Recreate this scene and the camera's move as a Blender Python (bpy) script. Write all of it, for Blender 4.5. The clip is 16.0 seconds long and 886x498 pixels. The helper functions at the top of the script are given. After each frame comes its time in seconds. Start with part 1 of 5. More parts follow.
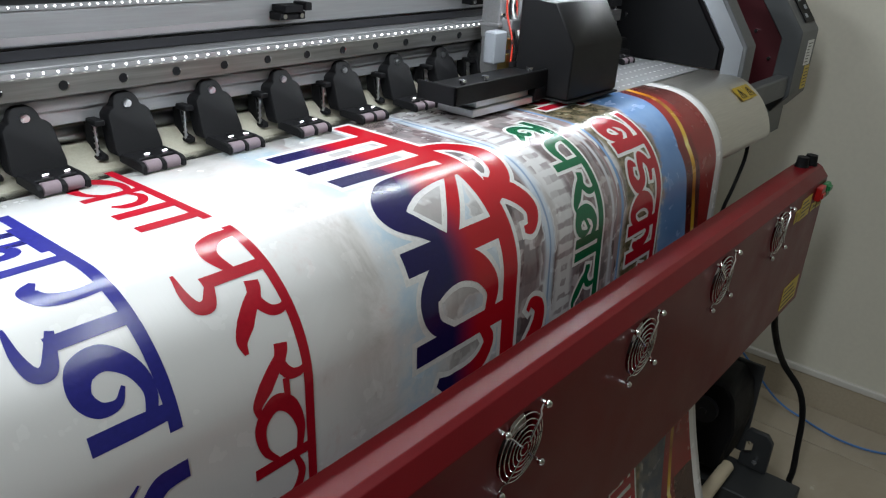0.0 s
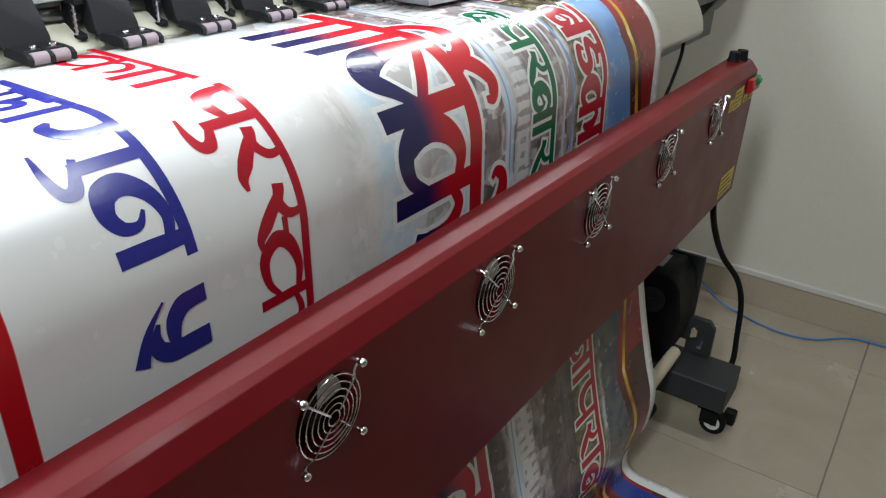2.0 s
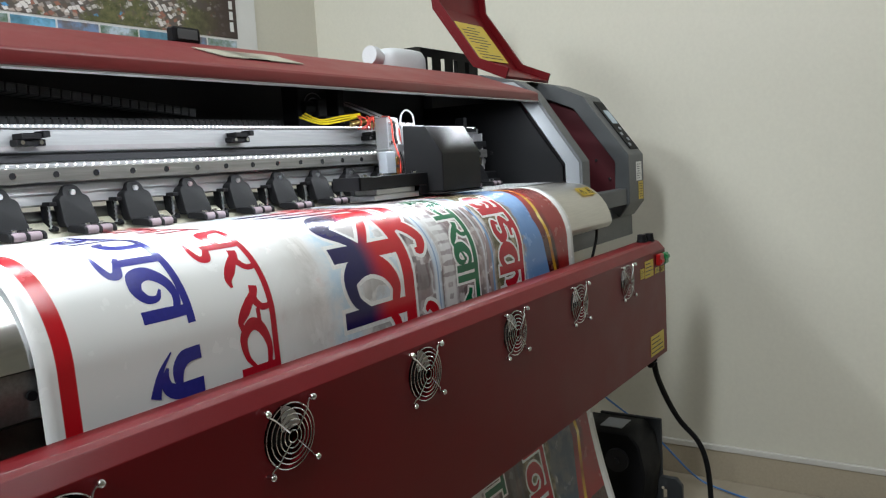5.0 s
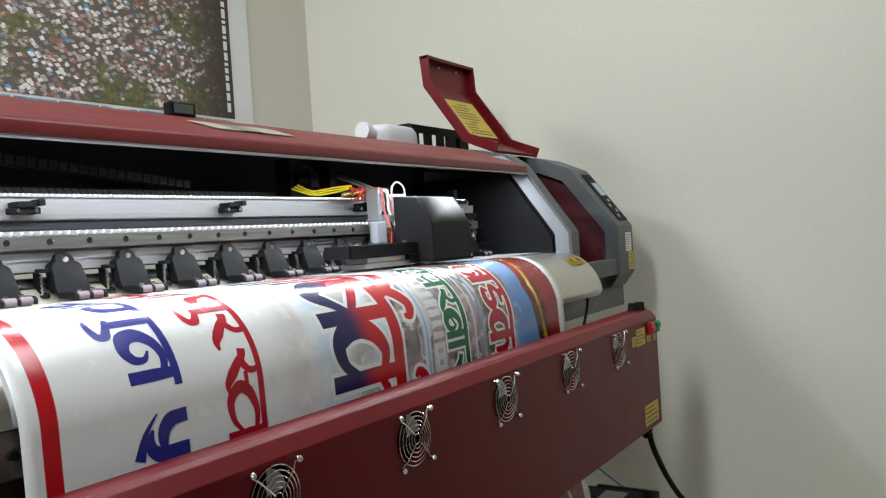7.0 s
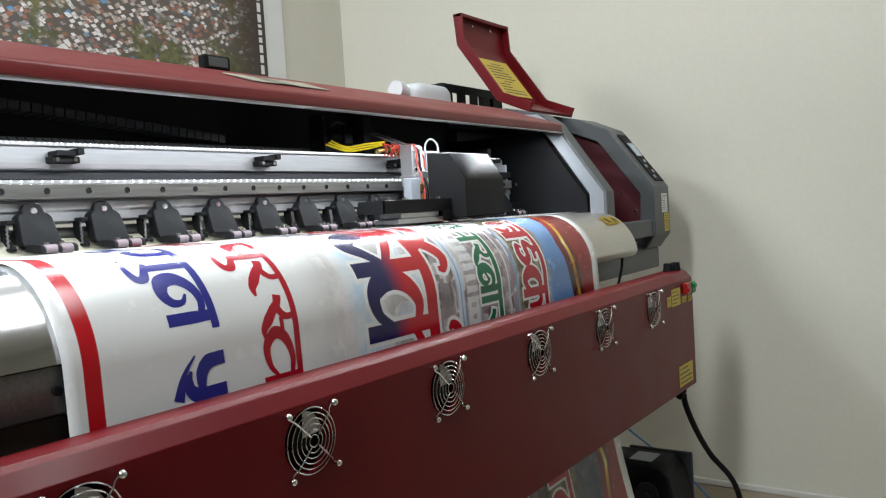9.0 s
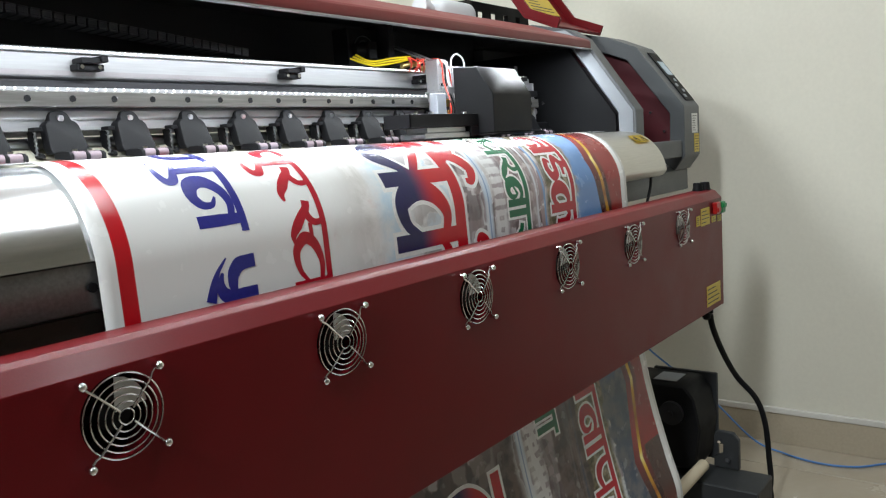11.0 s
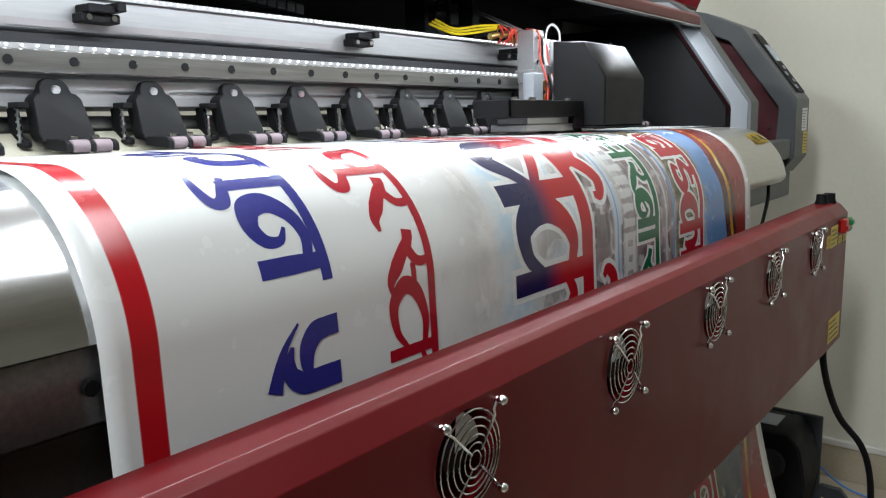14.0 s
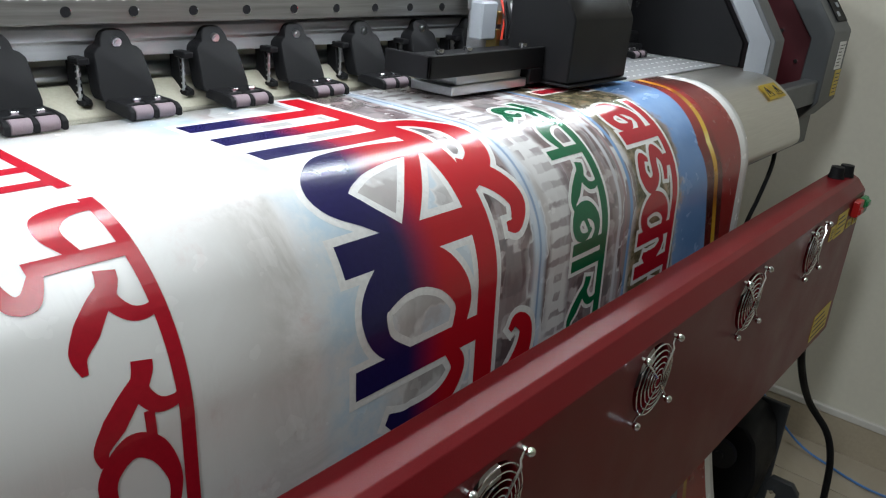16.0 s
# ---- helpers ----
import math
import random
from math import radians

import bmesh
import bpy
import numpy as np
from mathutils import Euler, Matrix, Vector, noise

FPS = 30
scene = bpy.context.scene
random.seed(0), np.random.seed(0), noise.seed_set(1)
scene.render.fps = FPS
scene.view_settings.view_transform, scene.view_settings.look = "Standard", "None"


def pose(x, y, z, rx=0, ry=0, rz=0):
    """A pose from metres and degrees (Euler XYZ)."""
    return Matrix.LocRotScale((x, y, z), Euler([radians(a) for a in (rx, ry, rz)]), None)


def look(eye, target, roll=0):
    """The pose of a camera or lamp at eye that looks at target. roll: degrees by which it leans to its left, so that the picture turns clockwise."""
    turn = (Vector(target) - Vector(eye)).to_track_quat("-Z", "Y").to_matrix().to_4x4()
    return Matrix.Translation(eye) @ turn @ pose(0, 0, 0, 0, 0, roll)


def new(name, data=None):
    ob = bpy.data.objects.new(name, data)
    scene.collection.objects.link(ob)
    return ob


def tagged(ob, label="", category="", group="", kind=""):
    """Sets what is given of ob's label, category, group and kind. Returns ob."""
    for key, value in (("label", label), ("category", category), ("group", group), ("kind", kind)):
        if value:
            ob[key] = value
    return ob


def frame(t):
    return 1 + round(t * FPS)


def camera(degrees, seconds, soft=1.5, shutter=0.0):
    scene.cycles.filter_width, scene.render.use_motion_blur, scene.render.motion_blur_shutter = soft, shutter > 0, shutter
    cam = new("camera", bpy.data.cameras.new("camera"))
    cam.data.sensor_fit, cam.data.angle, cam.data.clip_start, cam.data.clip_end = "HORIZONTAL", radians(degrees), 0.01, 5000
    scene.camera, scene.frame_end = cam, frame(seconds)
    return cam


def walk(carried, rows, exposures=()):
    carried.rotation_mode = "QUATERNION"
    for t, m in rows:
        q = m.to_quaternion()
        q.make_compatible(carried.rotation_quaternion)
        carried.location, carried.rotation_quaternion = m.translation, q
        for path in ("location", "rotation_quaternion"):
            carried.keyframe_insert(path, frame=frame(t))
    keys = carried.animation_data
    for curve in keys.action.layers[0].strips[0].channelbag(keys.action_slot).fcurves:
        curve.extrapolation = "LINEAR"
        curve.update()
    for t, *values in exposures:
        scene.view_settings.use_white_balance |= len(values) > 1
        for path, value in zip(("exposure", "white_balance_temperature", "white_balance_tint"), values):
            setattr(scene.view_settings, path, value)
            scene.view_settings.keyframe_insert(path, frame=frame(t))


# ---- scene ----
cam = camera(58.9, 16.0, soft=1.2)
PATH = [
    (0, (-0.053, -0.314, 1.307), (1.402, 0.804, 0.51), 3.7),
    (0.5, (-0.061, -0.325, 1.296), (1.399, 0.766, 0.472), 3.4),
    (1, (-0.079, -0.33, 1.281), (1.388, 0.722, 0.419), 3.3),
    (1.5, (-0.104, -0.331, 1.266), (1.372, 0.673, 0.363), 3.1),
    (2, (-0.152, -0.349, 1.239), (1.354, 0.618, 0.347), 2.6),
    (2.5, (-0.22, -0.435, 1.216), (1.314, 0.546, 0.388), 1.9),
    (3, (-0.291, -0.54, 1.187), (1.284, 0.483, 0.498), 0.5),
    (3.5, (-0.347, -0.58, 1.184), (1.254, 0.473, 0.615), -0.7),
    (4, (-0.367, -0.58, 1.187), (1.262, 0.489, 0.736), -1.5),
    (4.5, (-0.373, -0.596, 1.167), (1.271, 0.495, 0.843), -2.7),
    (5, (-0.377, -0.625, 1.123), (1.278, 0.475, 0.897), -3.3),
    (5.2, (-0.378, -0.627, 1.11), (1.287, 0.467, 0.93), -3.3),
    (7.3, (-0.386, -0.644, 1.097), (1.289, 0.448, 1.075), -3.7),
    (7.5, (-0.387, -0.644, 1.094), (1.285, 0.454, 1.067), -3.6),
    (8, (-0.385, -0.639, 1.09), (1.275, 0.476, 1.048), -3.4),
    (8.5, (-0.386, -0.641, 1.081), (1.259, 0.495, 1.02), -3.4),
    (9, (-0.383, -0.636, 1.072), (1.244, 0.523, 0.977), -3.6),
    (9.5, (-0.383, -0.631, 1.057), (1.229, 0.544, 0.918), -3.6),
    (10, (-0.383, -0.624, 1.044), (1.217, 0.561, 0.861), -3.9),
    (10.2, (-0.384, -0.62, 1.036), (1.214, 0.567, 0.837), -3.9),
    (12.3, (-0.384, -0.625, 1.033), (1.158, 0.612, 0.729), -4.5),
    (12.5, (-0.375, -0.608, 1.037), (1.163, 0.635, 0.741), -4.6),
    (13, (-0.317, -0.524, 1.047), (1.209, 0.732, 0.742), -3.5),
    (13.5, (-0.25, -0.389, 1.054), (1.288, 0.85, 0.738), -2.2),
    (14, (-0.211, -0.321, 1.073), (1.349, 0.887, 0.748), -1.1),
    (14.5, (-0.14, -0.295, 1.102), (1.437, 0.883, 0.744), 0.0),
    (15, (-0.029, -0.27, 1.133), (1.536, 0.892, 0.684), 1.4),
    (15.5, (0.039, -0.264, 1.168), (1.563, 0.899, 0.598), 2.7),
    (16, (0.102, -0.249, 1.212), (1.565, 0.903, 0.482), 4.7),
]
walk(cam, [(t, look(eye, target, roll)) for t, eye, target, roll in PATH], [(0, -0.72), (1.0, -0.52), (2, -0.1), (3, 0.1), (5, 0.05), (7.5, 0.05), (9, 0.14), (10, 0.25), (12.5, 0.42), (13.5, 0.26), (14.5, -0.25), (15.5, -0.48), (16, -0.45)])

# ---- world and light ----
world = bpy.data.worlds.new("world")
scene.world = world
world.use_nodes = True
world.node_tree.nodes["Background"].inputs[0].default_value = (0.9, 0.95, 1.0, 1)
world.node_tree.nodes["Background"].inputs[1].default_value = 0.05


def area_lamp(name, eye, target, w, h, watts, color, spread=180):
    data = bpy.data.lights.new(name, "AREA")
    data.shape, data.size, data.size_y, data.energy, data.color = "RECTANGLE", w, h, watts, color
    data.spread = radians(spread)
    ob = new(name, data)
    ob.matrix_world = look(eye, target)
    return ob


area_lamp("ceiling_lamp_west", (-1.65, -0.25, 2.75), (1.3, 0.55, 0.9), 0.25, 1.5, 38, (0.89, 0.96, 1.0), 125)
area_lamp("ceiling_lamp_east", (1.0, -0.4, 2.86), (1.001, -0.4, 0.9), 1.25, 0.06, 19, (0.89, 0.96, 1.0))
# unseen tube on the north wall, set by the hood's shadow edge on the east wall
area_lamp("wall_tube_north", (0.2, 1.52, 2.4), (2.0, 0.6, 1.1), 1.2, 0.06, 30, (0.89, 0.96, 1.0))
area_lamp("led_lamp_hood", (0.2, 0.312, 1.256), (0.2, 0.3, 1.0), 2.45, 0.012, 9.6, (0.88, 0.95, 1.0))

# ---- materials ----


class Nodes:
    """Short way to write a node tree."""

    def __init__(self, name):
        self.mat = bpy.data.materials.new(name)
        self.mat.use_nodes = True
        self.tree = self.mat.node_tree
        self.tree.nodes.clear()
        self.out = self.tree.nodes.new("ShaderNodeOutputMaterial")
        self.bsdf = self.tree.nodes.new("ShaderNodeBsdfPrincipled")
        self.tree.links.new(self.bsdf.outputs[0], self.out.inputs[0])

    def add(self, kind, **props):
        n = self.tree.nodes.new(kind)
        for key, value in props.items():
            setattr(n, key, value)
        return n

    def put(self, socket, value):
        if isinstance(value, bpy.types.NodeSocket):
            self.tree.links.new(value, socket)
        elif isinstance(value, (tuple, list)) and len(value) == 3 and socket.type == "RGBA":
            socket.default_value = (*value, 1)
        else:
            socket.default_value = value

    def math(self, op, a, b=0.0, clamp=False):
        n = self.add("ShaderNodeMath", operation=op, use_clamp=clamp)
        self.put(n.inputs[0], a)
        self.put(n.inputs[1], b)
        return n.outputs[0]

    def mix(self, fac, a, b, blend="MIX"):
        n = self.add("ShaderNodeMix", data_type="RGBA", blend_type=blend)
        self.put(n.inputs[0], fac)
        self.put(n.inputs[6], a)
        self.put(n.inputs[7], b)
        return n.outputs[2]

    def noise(self, vector, scale, detail=3.0, rough=0.55, distort=0.0):
        n = self.add("ShaderNodeTexNoise")
        self.put(n.inputs["Vector"], vector)
        n.inputs["Scale"].default_value, n.inputs["Detail"].default_value = scale, detail
        n.inputs["Roughness"].default_value, n.inputs["Distortion"].default_value = rough, distort
        return n.outputs[0]

    def ramp(self, value, stops, constant=False):
        n = self.add("ShaderNodeValToRGB")
        n.color_ramp.interpolation = "CONSTANT" if constant else "LINEAR"
        while len(n.color_ramp.elements) < len(stops):
            n.color_ramp.elements.new(0.5)
        for e, (at, c) in zip(n.color_ramp.elements, stops):
            e.position, e.color = at, (*c, 1) if len(c) == 3 else c
        self.put(n.inputs[0], value)
        return n.outputs[0]

    def step(self, value, lo, hi):
        n = self.add("ShaderNodeMapRange", interpolation_type="SMOOTHSTEP")
        self.put(n.inputs[0], value)
        n.inputs[1].default_value, n.inputs[2].default_value = lo, hi
        return n.outputs[0]

    def band(self, value, a, b, soft=0.002):
        return self.math("MULTIPLY", self.step(value, a - soft, a + soft), self.math("SUBTRACT", 1.0, self.step(value, b - soft, b + soft)))

    def bump(self, height, strength=0.2, distance=0.001):
        n = self.add("ShaderNodeBump")
        n.inputs["Strength"].default_value, n.inputs["Distance"].default_value = strength, distance
        self.put(n.inputs["Height"], height)
        self.put(self.bsdf.inputs["Normal"], n.outputs[0])


def surface(name, color, rough=0.5, metal=0.0, grain=0.12, scale=60.0, stretch=(1, 1, 1), bump=0.1, coat=0.0, glow=0.0, stain=0.0, spec=0.5):
    """A plain material with grain at two sizes, uneven gloss and fine relief."""
    n = Nodes(name)
    co = n.add("ShaderNodeTexCoord").outputs["Object"]
    mp = n.add("ShaderNodeMapping")
    mp.inputs["Scale"].default_value = stretch
    n.put(mp.inputs[0], co)
    fine = n.noise(mp.outputs[0], scale * 6, 3)
    broad = n.noise(mp.outputs[0], max(scale / 12, 1.5), 4)
    mixed = n.math("ADD", n.math("MULTIPLY", fine, 0.5), n.math("MULTIPLY", broad, 0.5))
    dark = tuple(c * (1 - grain * 1.6) for c in color)
    lite = tuple(min(1, c * (1 + grain)) for c in color)
    c = n.ramp(mixed, [(0.3, dark), (0.7, lite)])
    if stain:
        blot = n.step(n.noise(co, 3.0, 6, 0.7), 0.56, 0.75)
        c = n.mix(n.math("MULTIPLY", blot, stain), c, tuple(x * 0.7 for x in color))
    n.put(n.bsdf.inputs["Base Color"], c)
    n.put(n.bsdf.inputs["Roughness"], n.ramp(broad, [(0.25, (rough * 0.85,) * 3), (0.75, (min(1, rough * 1.2),) * 3)]))
    n.bsdf.inputs["Metallic"].default_value = metal
    n.bsdf.inputs["Specular IOR Level"].default_value = spec
    n.bsdf.inputs["Coat Weight"].default_value = coat
    if glow:
        n.put(n.bsdf.inputs["Emission Color"], tuple(color))
        n.bsdf.inputs["Emission Strength"].default_value = glow
    if bump:
        n.bump(fine, bump, 0.0006)
    return n.mat


M_RED = surface("red_powder_coat", (0.128, 0.0035, 0.0065), 0.38, grain=0.08, scale=120, bump=0.15, spec=0.16, coat=0.12)
M_RED.node_tree.nodes["Principled BSDF"].inputs["Coat Roughness"].default_value = 0.2
M_ROOF = surface("red_roof_paint", (0.2, 0.022, 0.024), 0.42, grain=0.1, scale=120, bump=0.2)
M_HOUSE = surface("dark_grey_paint", (0.085, 0.09, 0.095), 0.45, grain=0.1, scale=150, bump=0.3)
M_STAND = surface("stand_paint", (0.03, 0.032, 0.034), 0.5, grain=0.1, scale=150, bump=0.3, spec=0.35)
M_TRIM = surface("light_grey_paint", (0.3, 0.32, 0.35), 0.45, grain=0.08, scale=150, bump=0.2)
M_POCKET = surface("dark_red_panel", (0.09, 0.012, 0.018), 0.4, grain=0.1, scale=120)
M_BLACK = surface("black_plastic", (0.0075, 0.0075, 0.0085), 0.55, grain=0.15, scale=200, bump=0.25, spec=0.14)
M_HOOD = surface("satin_black_cover", (0.008, 0.008, 0.009), 0.45, grain=0.12, scale=200, bump=0.2, spec=0.2)
M_INNER = surface("black_sheet", (0.022, 0.022, 0.026), 0.5, grain=0.15, scale=50, spec=0.4)
M_STEEL = surface("brushed_steel", (0.56, 0.57, 0.59), 0.3, 1.0, 0.12, 40, (0.05, 1, 1), 0.2)
M_RAIL = surface("ground_guide_rail", (0.34, 0.335, 0.32), 0.3, 0.85, 0.25, 40, (0.05, 1, 1), 0.2)
M_ALU = surface("aluminium_extrusion", (0.36, 0.365, 0.375), 0.42, 0.6, 0.1, 50, (0.05, 1, 1), 0.15)
M_BED = surface("polished_bed_metal", (0.8, 0.81, 0.82), 0.2, 1.0, 0.06, 60, (0.05, 1, 1), 0.15)
M_APRON = surface("dark_apron_steel", (0.22, 0.222, 0.225), 0.35, 0.7, 0.2, 40)
M_SLIDE = surface("cast_grey_metal", (0.3, 0.3, 0.31), 0.45, 0.5, 0.12, 60)
M_LINK = surface("grey_chain_plastic", (0.075, 0.075, 0.08), 0.5, grain=0.1, scale=120, spec=0.3)
M_PLATEN = surface("satin_platen_metal", (0.6, 0.58, 0.54), 0.34, 1.0, 0.08, 60, (0.05, 1, 1), 0.15)
M_CHROME = surface("chrome_wire", (0.8, 0.8, 0.82), 0.12, 1.0, 0.03, 60, bump=0)
M_ROLLER = surface("mauve_rubber", (0.2, 0.155, 0.175), 0.7, grain=0.15, scale=200)
M_FEED = surface("grey_beige_plate", (0.4, 0.38, 0.3), 0.6, grain=0.1, scale=60)
M_YELLOW = surface("yellow_sticker", (0.6, 0.44, 0.05), 0.45, grain=0.06, scale=80, bump=0)
M_WHITE = surface("white_sticker", (0.75, 0.75, 0.74), 0.5, grain=0.04, scale=80, bump=0)
M_INK = surface("black_ink", (0.02, 0.02, 0.02), 0.5, bump=0)
M_JUG = surface("milky_plastic", (0.62, 0.64, 0.66), 0.35, grain=0.05, scale=40)
M_CARD = surface("tan_cardboard_tube", (0.55, 0.47, 0.34), 0.7, grain=0.1, scale=90)
M_GREENB = surface("green_switch", (0.01, 0.2, 0.06), 0.35, bump=0)
M_REDB = surface("red_switch", (0.4, 0.01, 0.01), 0.35, bump=0)
M_BLUEC = surface("blue_cable", (0.07, 0.2, 0.5), 0.45, grain=0.1, scale=200)
M_YCABLE = surface("yellow_cable", (0.8, 0.62, 0.02), 0.4, bump=0)
M_WCABLE = surface("white_ribbon", (0.8, 0.8, 0.8), 0.45, grain=0.06, bump=0)
M_RCABLE = surface("red_wire", (0.6, 0.05, 0.03), 0.4, bump=0)
M_BRASS = surface("brass_motor", (0.55, 0.42, 0.16), 0.35, 1.0)
M_LCD = surface("pale_blue_display", (0.45, 0.55, 0.65), 0.15, bump=0)
M_CODE = surface("pale_encoder_film", (0.3, 0.28, 0.29), 0.35, grain=0.1, scale=90, stretch=(3, 1, 1), bump=0)
M_LOWER = surface("brown_heater_plate", (0.085, 0.075, 0.066), 0.45, 0.3, 0.15, 40)
M_LED = surface("led_white", (0.95, 0.98, 1.0), 0.4, bump=0, grain=0, glow=9.0)
M_HOLE = surface("pale_hole", (0.8, 0.8, 0.8), 0.4, bump=0)
M_WALL = surface("cream_wall_paint", (0.645, 0.622, 0.535), 0.75, grain=0.03, scale=14, bump=0.12, stain=0.12)
M_CEIL = surface("white_ceiling_paint", (0.75, 0.74, 0.7), 0.8, grain=0.03, scale=20)
M_SKIRT = surface("beige_skirting_tile", (0.42, 0.36, 0.27), 0.3, grain=0.07, scale=18, bump=0.05)
M_CAP = surface("pale_skirting_edge", (0.62, 0.6, 0.56), 0.45, grain=0.05)
M_GROUT = surface("dark_grout", (0.26, 0.23, 0.18), 0.8, grain=0.1)


def tile_material():
    n = Nodes("polished_beige_tile")
    co = n.add("ShaderNodeTexCoord").outputs["Object"]
    rnd = n.add("ShaderNodeObjectInfo").outputs["Random"]
    v = n.noise(co, 3.0, 7, 0.65, 1.2)
    f = n.noise(co, 40.0, 3)
    c = n.ramp(v, [(0.3, (0.36, 0.31, 0.235)), (0.5, (0.41, 0.355, 0.275)), (0.7, (0.45, 0.4, 0.32))])
    c = n.mix(n.math("MULTIPLY", f, 0.25), c, (0.33, 0.28, 0.21))
    c = n.mix(n.math("MULTIPLY", rnd, 0.12), c, (0.3, 0.26, 0.2))
    n.put(n.bsdf.inputs["Base Color"], c)
    n.put(n.bsdf.inputs["Roughness"], n.ramp(v, [(0.3, (0.16,) * 3), (0.7, (0.3,) * 3)]))
    return n.mat


M_TILE = tile_material()


def banner_material():
    """The printed vinyl: u runs across the web in metres, v along it."""
    n = Nodes("printed_vinyl")
    uv = n.add("ShaderNodeUVMap", uv_map="print").outputs[0]
    sep = n.add("ShaderNodeSeparateXYZ")
    n.put(sep.inputs[0], uv)
    u, v = sep.outputs[0], sep.outputs[1]
    big = n.noise(uv, 5.5, 5, 0.6)
    mid = n.noise(uv, 22.0, 5, 0.65)
    mp = n.add("ShaderNodeMapping")
    mp.inputs["Scale"].default_value = (1.0, 0.22, 1.0)
    n.put(mp.inputs[0], uv)
    streak = n.noise(mp.outputs[0], 38.0, 5, 0.65)
    fine = n.noise(uv, 130.0, 4, 0.7)
    warp = n.math("ADD", u, n.math("MULTIPLY", n.math("SUBTRACT", big, 0.5), 0.05))
    white = (0.8, 0.8, 0.79)
    # pale faded stretch with grey and pinkish clouds, then light blue haze
    cloud = n.noise(uv, 11.0, 6, 0.68, 0.8)
    haze = n.ramp(cloud, [(0.3, (0.5, 0.48, 0.45)), (0.44, (0.66, 0.64, 0.62)), (0.56, (0.77, 0.75, 0.74)), (0.7, (0.72, 0.62, 0.6))])
    haze = n.mix(n.math("MULTIPLY", n.step(mid, 0.54, 0.72), 0.45), haze, (0.5, 0.42, 0.4))
    wide = n.math("ADD", u, n.math("MULTIPLY", n.math("SUBTRACT", cloud, 0.5), 0.16))
    col = n.mix(n.step(wide, 0.315, 0.385), white, haze)
    blue = n.mix(n.step(mid, 0.4, 0.65), (0.5, 0.66, 0.78), (0.74, 0.78, 0.8))
    col = n.mix(n.math("MULTIPLY", n.band(warp, 0.425, 0.478, 0.015), 0.85), col, blue)
    # pale houses, out of focus, behind the large word

    def blocks(sx, sy, smear):
        m = n.add("ShaderNodeMapping")
        m.inputs["Scale"].default_value = (sx, sy, 1.0)
        bent = n.add("ShaderNodeVectorMath", operation="ADD")
        n.put(bent.inputs[0], uv)
        sc = n.add("ShaderNodeVectorMath", operation="SCALE")
        tint = n.add("ShaderNodeTexNoise")
        tint.inputs["Scale"].default_value = 40.0
        n.put(tint.inputs["Vector"], uv)
        n.put(sc.inputs[0], tint.outputs["Color"])
        sc.inputs["Scale"].default_value = smear
        n.put(bent.inputs[1], sc.outputs[0])
        n.put(m.inputs[0], bent.outputs[0])
        v = n.add("ShaderNodeTexVoronoi", distance="CHEBYCHEV", feature="SMOOTH_F1")
        v.inputs["Scale"].default_value, v.inputs["Smoothness"].default_value = 1.0, 0.25
        n.put(v.inputs["Vector"], m.outputs[0])
        sp = n.add("ShaderNodeSeparateColor")
        n.put(sp.inputs[0], v.outputs["Color"])
        return sp.outputs[0], sp.outputs[1]

    b1, b2 = blocks(34, 26, 0.02)
    stone = n.ramp(b1, [(0.2, (0.36, 0.34, 0.34)), (0.42, (0.58, 0.58, 0.58)), (0.62, (0.74, 0.74, 0.74)), (0.85, (0.56, 0.66, 0.74))])
    stone = n.mix(n.math("MULTIPLY", n.step(mid, 0.5, 0.66), 0.5), stone, (0.42, 0.38, 0.37))
    col = n.mix(n.math("MULTIPLY", n.step(warp, 0.47, 0.52), 0.85), col, stone)
    # columns of buildings: pale stripes, windows, dark mauve shade
    c1, c2 = blocks(70, 20, 0.014)
    build = n.ramp(c1, [(0.18, (0.16, 0.12, 0.12)), (0.36, (0.36, 0.3, 0.3)), (0.55, (0.6, 0.58, 0.58)), (0.75, (0.74, 0.75, 0.77)), (0.9, (0.3, 0.25, 0.27))])
    build = n.mix(n.math("MULTIPLY", n.step(streak, 0.5, 0.66), 0.5), build, (0.7, 0.72, 0.75))
    col = n.mix(n.step(warp, 0.6, 0.63), col, build)
    d1, d2 = blocks(46, 60, 0.01)
    mauve = n.ramp(d1, [(0.2, (0.1, 0.075, 0.08)), (0.5, (0.2, 0.15, 0.155)), (0.7, (0.33, 0.26, 0.26)), (0.86, (0.55, 0.5, 0.5))])
    mauve = n.mix(n.math("MULTIPLY", n.step(mid, 0.48, 0.62), 0.5), mauve, (0.24, 0.17, 0.17))
    col = n.mix(n.math("MULTIPLY", n.band(warp, 0.622, 0.668, 0.008), 0.85), col, mauve)
    pale = n.mix(n.step(streak, 0.42, 0.62), (0.55, 0.66, 0.78), (0.74, 0.76, 0.79))
    col = n.mix(n.math("MULTIPLY", n.band(u, 0.676, 0.696, 0.004), 0.9), col, pale)
    col = n.mix(n.math("MULTIPLY", n.band(u, 0.685, 0.6885, 0.0012), 0.8), col, (0.2, 0.3, 0.48))
    tick = n.step(n.math("ADD", n.math("SINE", n.math("MULTIPLY", v, 330.0)), n.math("MULTIPLY", n.math("SUBTRACT", mid, 0.5), 5.0)), -0.1, 0.5)
    grey = n.mix(n.math("MULTIPLY", tick, n.step(c2, 0.25, 0.6)), (0.73, 0.72, 0.72), (0.36, 0.32, 0.33))
    col = n.mix(n.math("MULTIPLY", n.band(warp, 0.702, 0.742, 0.006), 0.9), col, grey)
